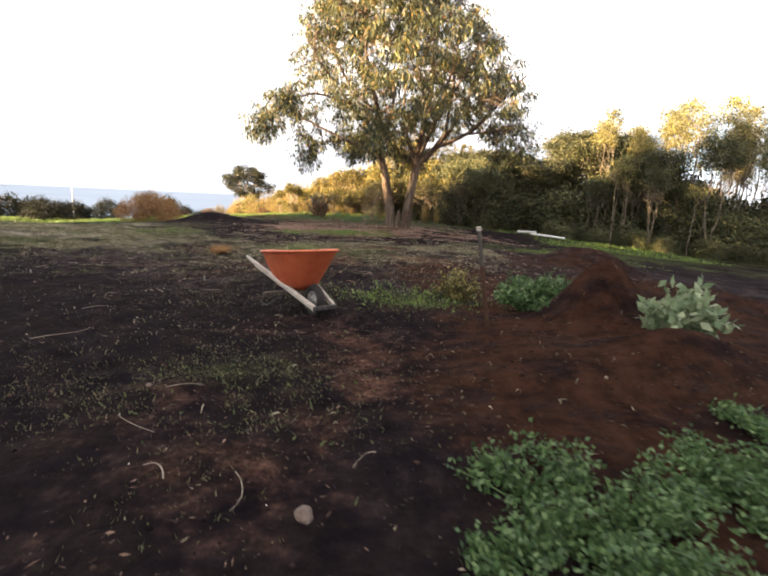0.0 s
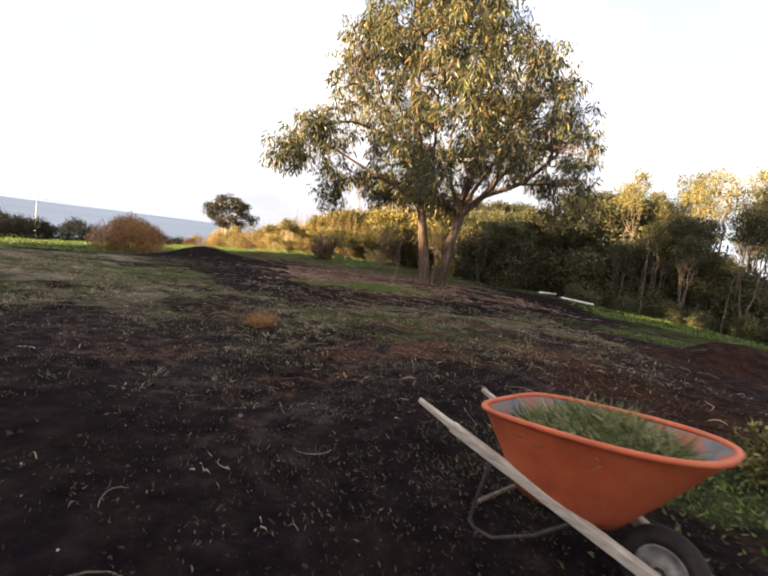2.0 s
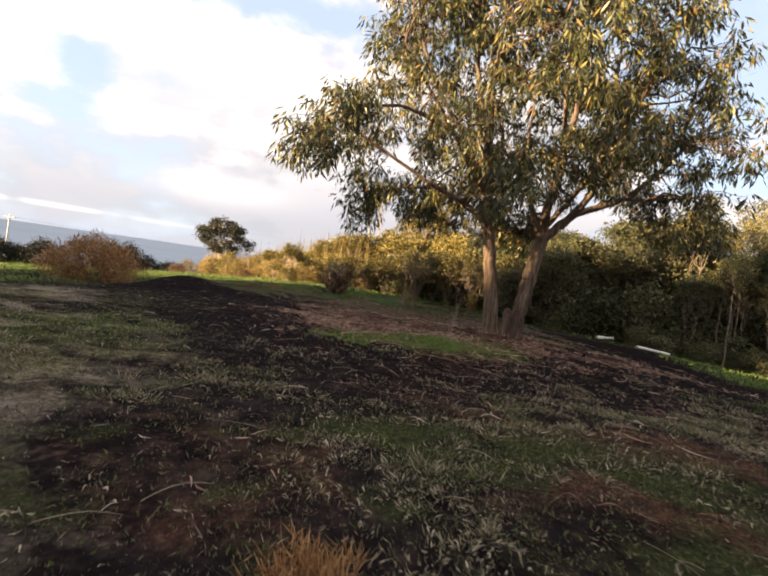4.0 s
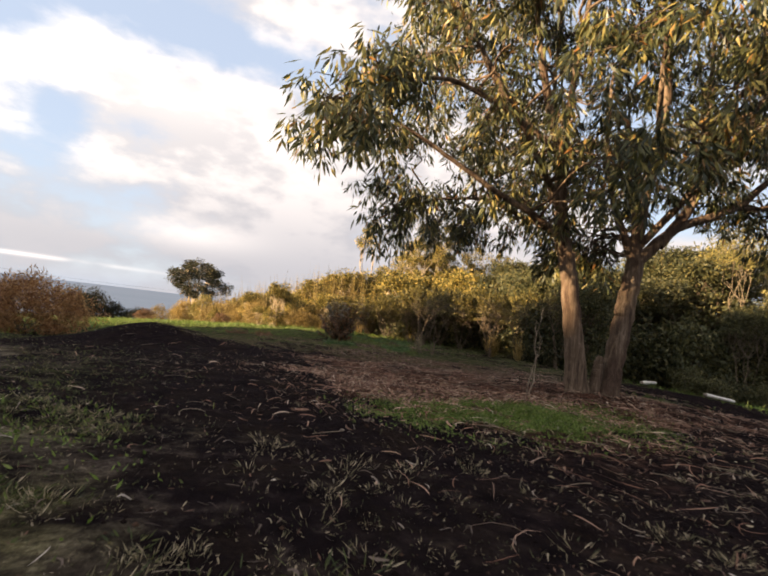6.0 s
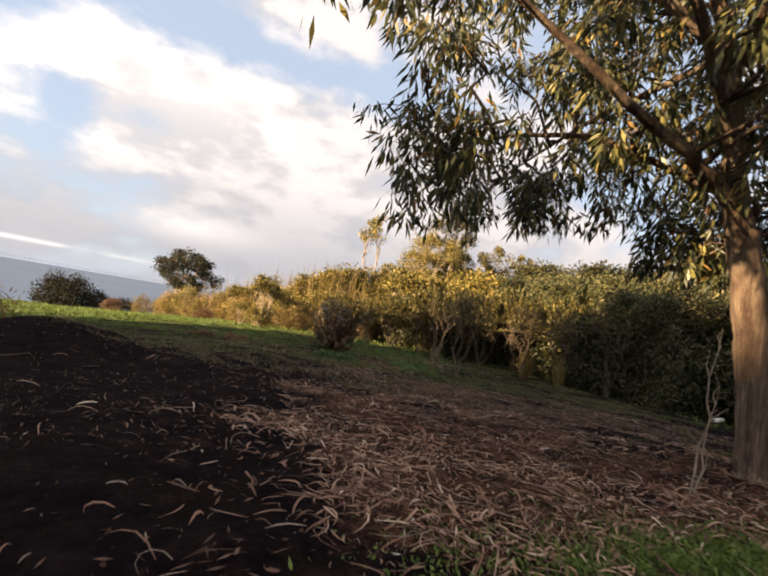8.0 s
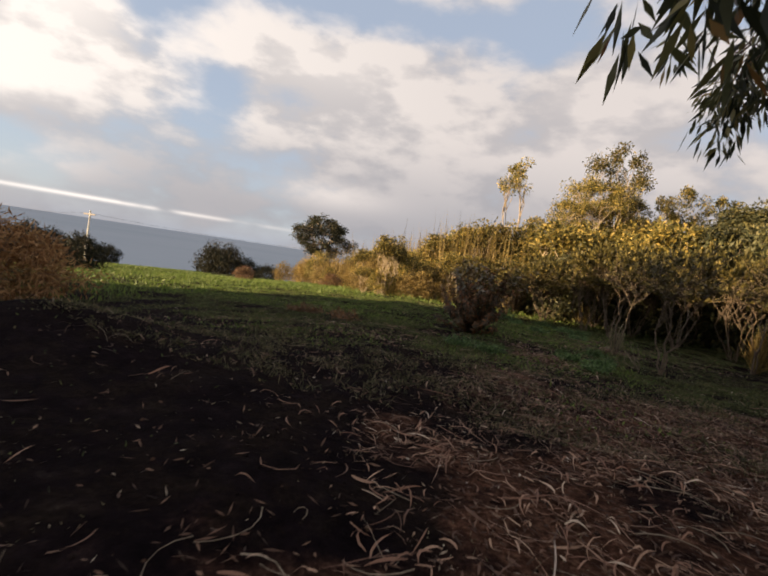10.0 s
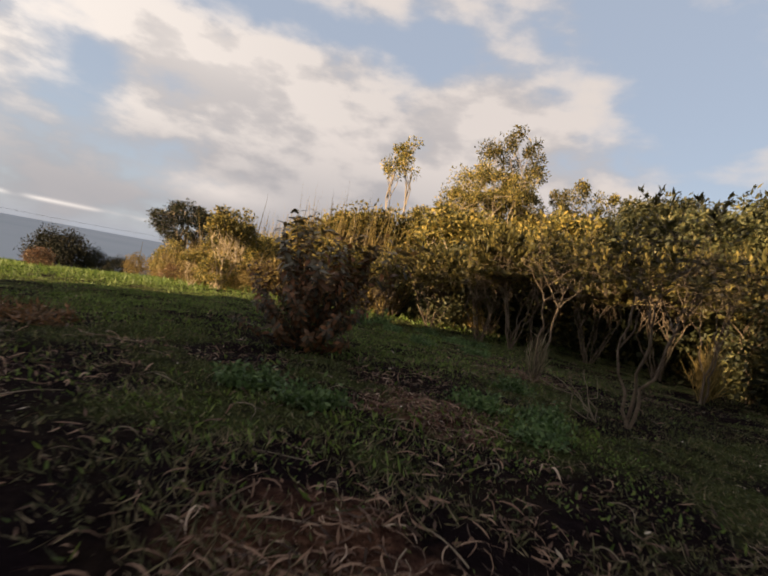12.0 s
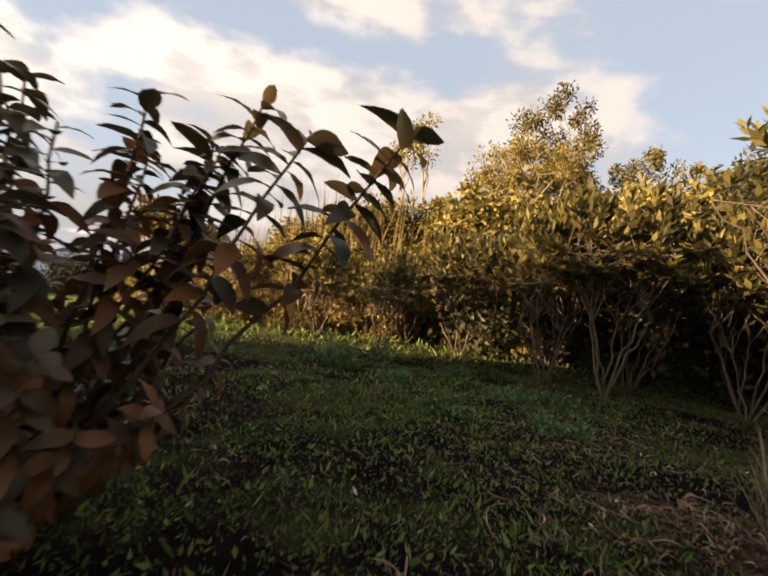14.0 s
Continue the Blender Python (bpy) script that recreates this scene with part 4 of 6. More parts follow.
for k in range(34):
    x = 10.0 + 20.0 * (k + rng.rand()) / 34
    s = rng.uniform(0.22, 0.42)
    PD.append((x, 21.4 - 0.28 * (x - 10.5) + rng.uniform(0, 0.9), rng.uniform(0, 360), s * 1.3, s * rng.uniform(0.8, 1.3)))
spread(wood_a, PA)
spread(wood_b, PB)
spread(wood_c, PC)
spread(shaded_a, PD)
dark_tree = branching("dark_tree", "green tree behind the gum tree, coloured dark as if shaded", "tree", rng, 4.3, 2.6, 3, 0.3, 0, M_SHADELEAF, M_DARKBARK, 0.05, "dark trees of the wood", 0.13, 0.055, 150, 0.46, 3, 3, flare=0.4)
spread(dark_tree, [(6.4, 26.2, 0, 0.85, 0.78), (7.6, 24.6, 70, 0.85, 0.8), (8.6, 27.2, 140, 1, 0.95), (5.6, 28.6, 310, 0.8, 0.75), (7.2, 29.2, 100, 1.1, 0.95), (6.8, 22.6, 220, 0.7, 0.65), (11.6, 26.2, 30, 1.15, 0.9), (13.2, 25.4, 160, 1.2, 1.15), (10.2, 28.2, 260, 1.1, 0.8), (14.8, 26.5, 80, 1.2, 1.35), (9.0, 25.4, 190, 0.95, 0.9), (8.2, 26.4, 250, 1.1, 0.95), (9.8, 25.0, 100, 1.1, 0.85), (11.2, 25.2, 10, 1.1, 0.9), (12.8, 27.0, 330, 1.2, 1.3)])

# golden scrub along the far edge
scrub_a = plant("scrub_bush", "sunlit olive and straw-coloured scrub bush", "bush", rng, 2.0, 2.0, 6, 34, 78, 0.12, 0.06, M_SCRUB, M_CREAM, low=0.12, stem_r=0.026, clump_r=0.29, group="scrub along the field edge")
scrub_c = branching("scrub_bush", "leggy scrub bush with crooked pale limbs and leafy tops", "bush", rng, 2.6, 1.9, 5, 0.34, 0, M_SCRUB, M_CREAM, 0.034, "scrub along the field edge", 0.12, 0.06, 75, 0.26, 2, 3, flare=0.5)
scrub_b = plant("scrub_bush", "sunlit straw-coloured scrub bush", "bush", rng, 1.6, 1.9, 6, 34, 74, 0.15, 0.035, M_GOLD, M_PALEBARK, low=0.04, stem_r=0.02, clump_r=0.32, group="scrub along the field edge")
PA, PB, PD = [], [], []
PC = []
# low golden fringe nearest the field
for k in range(26):
    x = -5.0 + 4.4 * k / 25 + rng.uniform(-0.25, 0.25)
    y = np.interp(x, [-5.2, -3.0, -0.8], [28.6, 28.0, 28.6]) + rng.uniform(0, 1.4)
    s = rng.uniform(0.3, 0.62)
    (PB, PA, PC)[rng.randint(3)].append((x, y, rng.uniform(0, 360), s, s * rng.uniform(0.75, 1.25)))
# taller scrub behind it, along the edge that runs off down the slope
for k in range(44):
    t = k / 43
    x, y = -0.6 - 10.6 * t, 29.8 + 15.5 * t
    for d in (0.0, 2.2):
        s = rng.uniform(0.6, 1.15) * (1.1 - 0.1 * t)
        q = rng.rand()
        sz = min(s * rng.uniform(0.55, 1.3), 0.85 + 0.35 * t)
        (PB if q < 0.2 + 0.3 * t else PC if q < 0.65 else PA).append((x + rng.uniform(-0.8, 0.8) + 0.5 * d, y + d + rng.uniform(-0.7, 0.7), rng.uniform(0, 360), s, sz * (0.72 if 0.2 + 0.3 * t <= q < 0.65 else 1.0)))
for k in range(56):
    x = rng.uniform(-0.8, 12)
    y = 31.0 - 0.5 * max(0, x) + rng.uniform(0, 5.5)
    s = rng.uniform(0.7, 1.3)
    (PA if rng.rand() < 0.45 else PC).append((x, y, rng.uniform(0, 360), s, min(s * rng.uniform(0.7, 1.4), 0.8 if x < 1.0 else 1.5 if x > 5 else 1.2)))
for k in range(9):
    s = rng.uniform(0.8, 1.2)
    PC.append((-2.6 + 0.5 * k + rng.uniform(-0.2, 0.2), rng.uniform(32.6, 35.0), rng.uniform(0, 360), s, rng.uniform(0.85, 1.2)))
for k in range(18):
    s = rng.uniform(1.2, 1.6)
    PC.append((rng.uniform(2.4, 9.5), rng.uniform(32.0, 35.0), rng.uniform(0, 360), s, s * rng.uniform(0.75, 1.0)))
for k in range(9):
    s = rng.uniform(1.0, 1.6)
    PB.append((-18.6 + 0.85 * k + rng.uniform(-0.4, 0.4), 58.0 + rng.uniform(-1, 1), rng.uniform(0, 360), s, s * rng.uniform(0.9, 1.3)))
# undergrowth whose dark leaf colour stands for shade between the lit bushes
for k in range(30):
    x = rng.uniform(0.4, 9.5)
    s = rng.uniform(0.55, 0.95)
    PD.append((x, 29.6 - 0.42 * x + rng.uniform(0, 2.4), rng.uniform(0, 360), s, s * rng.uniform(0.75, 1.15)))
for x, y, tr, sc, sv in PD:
    at(copy_thing(shaded_a, pose(0, 0, 0)), x, y, tr, sc, sv)
spread(scrub_a, PA)
spread(scrub_b, PB)
spread(scrub_c, PC)

# taller trees rising out of the scrub
tall_a = branching("scrub_tree", "crooked pale-limbed tree standing over the scrub", "tree", rng, 5.6, 3.0, 3, 0.42, 0, M_SCRUB, M_CREAM, 0.075, "trees over the scrub", 0.11, 0.05, 150, 0.36, 3, 2, flare=0.4)
tall_b = branching("scrub_tree", "crooked pale-limbed tree standing over the scrub", "tree", rng, 5.0, 2.2, 2, 0.5, 0, M_SCRUB, M_CREAM, 0.065, "trees over the scrub", 0.11, 0.05, 150, 0.34, 3, 2, flare=0.4)
spread(tall_a, [(4.0, 34.0, 20, 0.95, 1.24), (2.5, 33.4, 200, 0.8, 0.84), (4.9, 33.2, 75, 0.85, 0.9), (3.5, 33.0, 290, 0.75, 0.95), (3.2, 34.6, 140, 0.8, 1.05), (9.5, 32.5, 250, 0.9, 0.74), (5.2, 35.4, 300, 0.8, 0.86), (12.0, 31.0, 90, 1.0, 0.85), (14.5, 32.0, 10, 1.0, 0.95)])
spread(tall_b, [(2.5, 34.4, 60, 0.9, 0.92), (0.9, 33.2, 220, 0.8, 0.7), (4.4, 34.8, 310, 0.9, 1.08), (6.9, 34.0, 20, 0.9, 0.9), (6.2, 33.2, 120, 0.85, 1.1), (1.4, 34.4, 10, 0.8, 0.78), (8.6, 33.8, 170, 0.9, 0.95), (7.7, 33.2, 80, 0.8, 1.08), (10.8, 33.5, 30, 1.0, 0.95), (13.2, 33.5, 200, 1.1, 1.0)])
lone = branching("slender_tree", "slender leaning tree with small tufts of leaves", "tree", rng, 5.7, 1.5, 2, 0.5, 0, M_SCRUB, M_CREAM, 0.05, "", 0.11, 0.05, 90, 0.28, 2, 3, lean=-0.5)
at(lone, 0.5, 35.4, 30, 1.0, 1.12)
flat_top = plant("flat_topped_tree", "small flat-topped tree with bare pale stems", "tree", rng, 7.2, 5.8, 7, 78, 170, 0.2, 0.09, M_DUSKLEAF, M_CREAM, low=0.5, stem_r=0.15, clump_r=0.6)
at(flat_top, -15.9, 59.2, 0, 1.0, 1.0)
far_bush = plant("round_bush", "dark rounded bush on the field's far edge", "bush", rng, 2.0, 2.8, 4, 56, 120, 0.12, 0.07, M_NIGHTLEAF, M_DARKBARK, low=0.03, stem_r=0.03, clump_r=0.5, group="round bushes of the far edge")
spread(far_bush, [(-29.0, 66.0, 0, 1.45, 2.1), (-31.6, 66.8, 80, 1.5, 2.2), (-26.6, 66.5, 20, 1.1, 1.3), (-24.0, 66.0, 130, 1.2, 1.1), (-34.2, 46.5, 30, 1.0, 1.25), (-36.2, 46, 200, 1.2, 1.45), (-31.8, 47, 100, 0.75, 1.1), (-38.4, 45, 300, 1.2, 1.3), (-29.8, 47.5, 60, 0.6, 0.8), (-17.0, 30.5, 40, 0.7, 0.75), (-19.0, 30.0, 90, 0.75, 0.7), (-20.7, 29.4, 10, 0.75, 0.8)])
orange = plant("rusty_bush", "rounded rust-coloured bush on the field's edge", "bush", rng, 1.35, 2.5, 7, 80, 140, 0.15, 0.022, M_RUSTY_STRAW, M_PALEBARK, low=0.04, stem_r=0.02, clump_r=0.3)
at(orange, -8.5, 19.3, 0, 0.92, 1.06)
reddish = plant("rusty_bush", "small rust-coloured bush among the scrub", "bush", rng, 1.3, 1.4, 5, 44, 80, 0.10, 0.04, M_RUST, M_DARKBARK, low=0.05, stem_r=0.018, clump_r=0.26, group="rusty bushes in the scrub")
spread(reddish, [(-8.0, 36.5, 200, 0.7, 0.6), (-11.2, 33.5, 300, 0.6, 0.6)])

# shrubs with pale stems, near the walk's end
shrub_a = branching("pale_stemmed_shrub", "many-stemmed shrub with bare pale stems and leathery leaves", "shrub", rng, 1.7, 1.5, 7, 0.38, 0, M_SHRUB, M_STEM, 0.013, "pale-stemmed shrubs", 0.13, 0.05, 26, 0.0, 2, 4, flare=0.5)
shrub_b = branching("pale_stemmed_shrub", "many-stemmed shrub with bare pale stems and leathery leaves", "shrub", rng, 1.9, 1.4, 6, 0.44, 0, M_SHRUB, M_STEM, 0.013, "pale-stemmed shrubs", 0.13, 0.05, 26, 0.0, 2, 4, flare=0.45)
spread(shrub_a, [(0.85, 27.4, 0, 1.0, 1.0), (1.68, 26.4, 40, 1.0, 1.22), (3.1, 27.0, 220, 1.2, 1.35), (4.6, 25.2, 20, 1.1, 1.35), (5.6, 24.2, 200, 1.2, 1.4), (3.6, 25.7, 310, 1.0, 1.3), (2.3, 27.8, 120, 1.0, 1.25), (-1.3, 28.2, 70, 0.75, 0.75), (0.1, 28.6, 15, 0.9, 0.85)])
spread(shrub_b, [(-0.3, 26.8, 100, 0.8, 0.68), (2.1, 25.8, 160, 1.15, 1.17), (3.2, 28.8, 300, 1.2, 1.25), (4.7, 27.4, 70, 1.3, 1.35), (2.2, 30.2, 90, 1.1, 1.2), (6.3, 25.6, 10, 1.2, 1.3), (1.3, 28.9, 200, 1.0, 1.0), (5.7, 26.6, 250, 1.2, 1.25)])
sapling_a = branching("sapling", "slim sapling with twin pale trunks and a dark crown", "tree", rng, 2.6, 1.5, 2, 0.45, 0, M_SHRUB, M_STEM, 0.020, "saplings", 0.10, 0.036, 22, 0.0, 3, 3, 0.2, flare=0.35)
sapling_b = branching("sapling", "slim forked sapling with a leafy dark crown", "tree", rng, 2.9, 1.6, 3, 0.4, 0, M_SHRUB, M_STEM, 0.020, "saplings", 0.10, 0.036, 18, 0.0, 3, 3, 0.15, flare=0.35)
spread(sapling_a, [(1.30, 22.6, 20, 0.85, 0.72), (4.6, 22.5, 120, 0.7, 0.78), (6.9, 23.2, 70, 1.0, 1.0)])
spread(sapling_b, [(1.42, 20.9, 0, 0.8, 0.66), (4.0, 23.3, 130, 0.8, 0.76), (5.8, 22.2, 240, 1.0, 0.9)])


# ---------- broad-leaved shrub beside the walk ----------
def leaf_blade(length, width, curl, seed):
    """One broad leaf along +x, pointed oval, folded at the midrib and curling down."""
    rs = np.random.RandomState(seed)
    ts = np.linspace(0, 1, 7)
    V, F = [], []
    for i, t in enumerate(ts):
        w = width * 0.5 * max(0.03, math.sin(math.pi * t ** 0.85) ** 0.8)
        x, z = length * (t - 0.12 * curl * t * t), -length * curl * t * t * 0.55
        wob = rs.normal(0, 0.02 * width)
        V += [(x, -w, z + 0.22 * w + wob), (x, 0, z), (x, w, z + 0.22 * w - wob)]
    for i in range(6):
        a = i * 3
        F += [(a, a + 3, a + 4, a + 1), (a + 1, a + 4, a + 5, a + 2)]
    return np.array(V), np.array(F)


def broad_shrub():
    rs = np.random.RandomState(21)
    cx, cy = -1.3, 21.9
    ob = thing("broad_leaved_shrub", (cx, cy, ground_z(cx, cy) - 0.03), "shrub with large brown-green oval leaves beside the track", "shrub")
    kinds = [leaf_blade(1.0, 0.43, c, k) for k, c in enumerate((0.35, 0.6, 0.9, 1.25))]
    kind_mesh = []
    for k, (V, F) in enumerate(kinds):
        kind_mesh.append(raw_mesh("leaf", V, F, M_BROAD_ONE, True))
    tips = [(-0.75, 0.1, 1.3), (-0.45, -0.2, 1.6), (-0.40, 0.25, 1.55), (-0.05, 0.05, 1.58), (0.10, -0.15, 1.5), (0.28, 0.15, 1.38), (-0.2, -0.3, 1.42), (0.55, 0.0, 1.2), (1.05, 0.0, 1.30), (0.8, -0.1, 1.22),
            (-0.9, -0.2, 1.0), (0.1, -0.55, 0.95), (-0.4, -0.6, 1.0), (0.45, -0.4, 0.9), (0.35, 0.5, 1.1), (-0.6, 0.5, 1.2), (-0.15, -0.65, 0.6), (0.35, -0.6, 0.55), (-0.75, -0.55, 0.6), (0.7, -0.2, 0.65), (-0.95, 0.2, 0.6), (0.05, -0.72, 0.3), (-0.45, -0.75, 0.35), (0.5, -0.6, 0.28)]
    tips += [(0.35, 0.0, 1.3), (0.2, -0.1, 1.38), (0.5, 0.12, 1.22), (0.62, 0.05, 1.34), (-0.8, 0.0, 1.5), (-0.7, -0.25, 1.4), (-0.3, 0.0, 1.72), (-0.6, 0.05, 1.7), (0.15, 0.3, 1.5), (0.0, -0.4, 1.2), (0.3, -0.3, 1.15), (-0.6, -0.45, 1.25), (-0.3, 0.55, 0.9), (0.6, 0.25, 0.95), (-0.05, -0.6, 0.8), (0.25, -0.7, 0.42), (-0.3, -0.75, 0.75), (0.55, -0.45, 0.55)]
    tips += [(rs.uniform(-1.2, 0.9), rs.uniform(-0.7, 0.35), rs.uniform(0.3, 1.15)) for _ in range(26)]
    mats = []
    for k, tip in enumerate(tips):
        root = np.array([0.12 * math.cos(k * 2.4), 0.12 * math.sin(k * 2.4), 0.0]) * rs.rand()
        tip = np.array(tip) * [0.56 if tip[0] < 0 else (0.9 if tip[2] > 1.15 else 0.74), 1, 0.92 if tip[0] > 0.28 and tip[2] > 1.15 else 0.78]
        mid = root + (tip - root) * 0.5 + np.array([(tip[0] - root[0]) * 0.15, (tip[1] - root[1]) * 0.15, -0.05 + 0.1 * rs.rand()])
        t = np.linspace(0, 1, 16)[:, None]
        P = (1 - t) ** 2 * root + 2 * t * (1 - t) * mid + t * t * tip + rs.normal(0, 0.006, (16, 3))
        sub = [(P, np.linspace(0.009, 0.003, 16))]
        V, F = tubes(sub, 6)
        part_mesh("stem", raw_mesh("stem", V, F, M_DARKBARK, True), ob)
        T = unit(np.gradient(P, axis=0))
        n = 34 if tip[0] > 0.28 and tip[2] > 1.0 else 46
        for i in range(n):
            f0 = 0.62 if tip[0] > 0.28 and tip[2] > 1.0 else 0.30
            f = f0 + (1 - f0) * (i / (n - 1)) ** 0.8
            p = np.array([np.interp(f * 15, np.arange(16), P[:, c]) for c in range(3)])
            ax = T[int(f * 15)]
            ang = i * 2.4 + rs.normal(0, 0.3)
            a = np.cross(ax, [0.3, 0.2, 1.0])
            a /= np.linalg.norm(a)
            b = np.cross(ax, a)
            side = a * math.cos(ang) + b * math.sin(ang)
            up = 0.5 if f > 0.96 else 0.2 - 1.1 * (1 - f)
            d = side + ax * up
            d /= np.linalg.norm(d)
            nrm = ax - d * np.dot(ax, d)
            nrm = nrm + rs.normal(0, 0.25, 3)
            nrm -= d * np.dot(nrm, d)
            nrm /= np.linalg.norm(nrm)
            s = (0.074 + 0.036 * f * (1 if tip[2] > 0.8 else 0)) * (1.25 if k in (8, 9) else 1.0) * rs.uniform(0.7, 1.15)
            m = Matrix(((d[0], np.cross(nrm, d)[0], nrm[0], p[0]), (d[1], np.cross(nrm, d)[1], nrm[1], p[1]), (d[2], np.cross(nrm, d)[2], nrm[2], p[2]), (0, 0, 0, 1))) @ Matrix.Diagonal((s, s, s, 1))
            mats.append((m, rs.randint(4), f, p))
    # the 300 leaves of the upper, track-side stems are pieces of their own
    mats.sort(key=lambda q: -(q[3][2] - 0.5 * q[3][1]))
    for m, k, f, p in mats[:300]:
        lf = new("leaf", kind_mesh[k])
        lf.parent = ob
        lf.matrix_basis = m
    Vs, Fs, base = [], [], 0
    for m, k, f, p in mats[300:]:
        V, F = kinds[k]
        M3 = np.array(m)
        Vs.append(V @ M3[:3, :3].T + M3[:3, 3])
        Fs.append(F + base)
        base += len(V)
    rest = part_mesh("leaf_mass", raw_mesh("leaf_mass", np.concatenate(Vs), np.concatenate(Fs), M_BROAD, True), ob)
    tagged(rest, kind="stuff")


# ---------- wheelbarrow ----------
def box_bm(bm, a, b, w, h, taper=1.0):
    """A bevelled bar from a to b, w wide (sideways) and h high."""
    a, b = Vector(a), Vector(b)
    d = (b - a).normalized()
    side = d.cross(Vector((0, 0, 1))).normalized()
    up = side.cross(d).normalized()
    rings = []
    c = 0.22 * min(w, h)
    for p, k in ((a, 1.0), (b, taper)):
        ring = []
        for sx, sz in ((1, 1), (-1, 1), (-1, -1), (1, -1)):
            o1 = side * (sx * (w / 2 - c) * k) + up * (sz * h / 2 * k)
            o2 = side * (sx * w / 2 * k) + up * (sz * (h / 2 - c) * k)
            ring += [o1, o2] if sx * sz < 0 else [o2, o1]
        rings.append([bm.verts.new(p + o) for o in ring])
    n = 8
    for i in range(n):
        bm.faces.new((rings[0][i], rings[0][(i + 1) % n], rings[1][(i + 1) % n], rings[1][i]))
    bm.faces.new(rings[0][::-1])
    bm.faces.new(rings[1])


def tube_part(name, pts, r, mat, parent, sides=8, label=""):
    V, F = tubes([(np.array(pts, float), np.full(len(pts), r) if np.isscalar(r) else np.array(r))], sides)
    return part_mesh(name, raw_mesh(name, V, F, mat, True), parent, label)


def lathe(profile, seg=32, axis="x"):
    """Rings of (offset along the axis, radius) turned round the axis."""
    P = np.array(profile, float)
    a = np.linspace(0, 2 * math.pi, seg, endpoint=False)
    V = np.stack([np.repeat(P[:, 0], seg), (P[:, 1:2] * np.cos(a)).ravel(), (P[:, 1:2] * np.sin(a)).ravel()], 1)
    n = len(P)
    i = np.arange(n - 1)[:, None] * seg + np.arange(seg)[None]
    j = np.arange(n - 1)[:, None] * seg + (np.arange(seg)[None] + 1) % seg
    return V, np.stack([i, j, j + seg, i + seg], -1).reshape(-1, 4)


def wheelbarrow():
    wx, wy = 1.386, 2.343
    heading = -143.6
    # local: +y forward over the wheel, +x to the pusher's right
    wb = thing("wheelbarrow", (wx, wy, ground_z(wx, wy) - 0.01), "orange wheelbarrow with weathered wooden handles, full of green clippings", "wheelbarrow", turn=heading)

    def outline(f, z0, z1, n=40):
        """Ring of the tray: f 0 at the bottom, 1 at the rim."""
        back, front = -0.52 + (-0.69 + 0.52) * f, -0.10 + (0.20 + 0.10) * f
        half = 0.16 + (0.285 - 0.16) * f
        out = []
        for k in range(n):
            a = 2 * math.pi * k / n
            c, s = math.cos(a), math.sin(a)
            e = 2 / 4.2 if s < 0 else 2 / 2.7
            px = half * abs(c) ** e * (1 if c > 0 else -1) * (1 - 0.10 * max(s, 0))
            py = (back + front) / 2 + (front - back) / 2 * abs(s) ** e * (1 if s > 0 else -1)
            out.append((px, py, z0 + (z1 - z0) * f + 0.11 * f * (py + 0.32)))
        return out
    rings = []
    for f in np.linspace(0, 1, 7):
        rings.append(outline(f, 0.225, 0.572))
    bm = bmesh.new()
    outer = [[bm.verts.new(p) for p in r] for r in rings]
    n = len(outer[0])
    inner_rings = [[(x * 0.985, y * 0.985 - 0.004, z + 0.004) for x, y, z in r] for r in rings]
    for i in range(6):
        for k in range(n):
            bm.faces.new((outer[i][k], outer[i][(k + 1) % n], outer[i + 1][(k + 1) % n], outer[i + 1][k]))
    bm.faces.new(outer[0][::-1])
    tray = part("tray", bm, M_TRAY, wb, "faded orange pressed-metal tray", True)
    bm = bmesh.new()
    inner = [[bm.verts.new(p) for p in r] for r in inner_rings]
    for i in range(6):
        for k in range(n):
            bm.faces.new((inner[i + 1][k], inner[i + 1][(k + 1) % n], inner[i][(k + 1) % n], inner[i][k]))
    bm.faces.new(inner[0])
    part("lining", bm, M_LINING, tray, "worn grey metal inside of the tray", True)
    rim = [(x, y, z) for x, y, z in rings[-1]]
    rim.append(rim[0]), rim.append(rim[1])
    tube_part("rim", rim, 0.013, M_TRAY, tray, 8, "rolled orange rim")
    # two wooden handles that close in towards the wheel
    for s in (1, -1):
        bm = bmesh.new()
        box_bm(bm, (s * 0.228, -0.80, 0.385), (s * 0.10, 0.24, 0.125), 0.036, 0.05)
        h = part("handle", bm, M_GREYWOOD, wb, "weathered grey wooden handle")
        bm = bmesh.new()
        box_bm(bm, (s * 0.246, -1.01, 0.442), (s * 0.226, -0.78, 0.382), 0.022, 0.024, 1.5)
        part("grip", bm, M_GREYWOOD, h, "rounded wooden grip")
        # bent metal leg with brace
        tube_part("leg", [(s * 0.205, -0.58, 0.33), (s * 0.23, -0.60, 0.18), (s * 0.245, -0.62, 0.03), (s * 0.242, -0.59, 0.012), (s * 0.235, -0.50, 0.015), (s * 0.20, -0.34, 0.11), (s * 0.155, -0.20, 0.235)], 0.0075, M_DARKMETAL, wb, 8, "bent dark steel leg")
    tube_part("crossbar", [(-0.236, -0.605, 0.12), (0, -0.61, 0.12), (0.236, -0.605, 0.12)], 0.009, M_RUSTMETAL, wb)
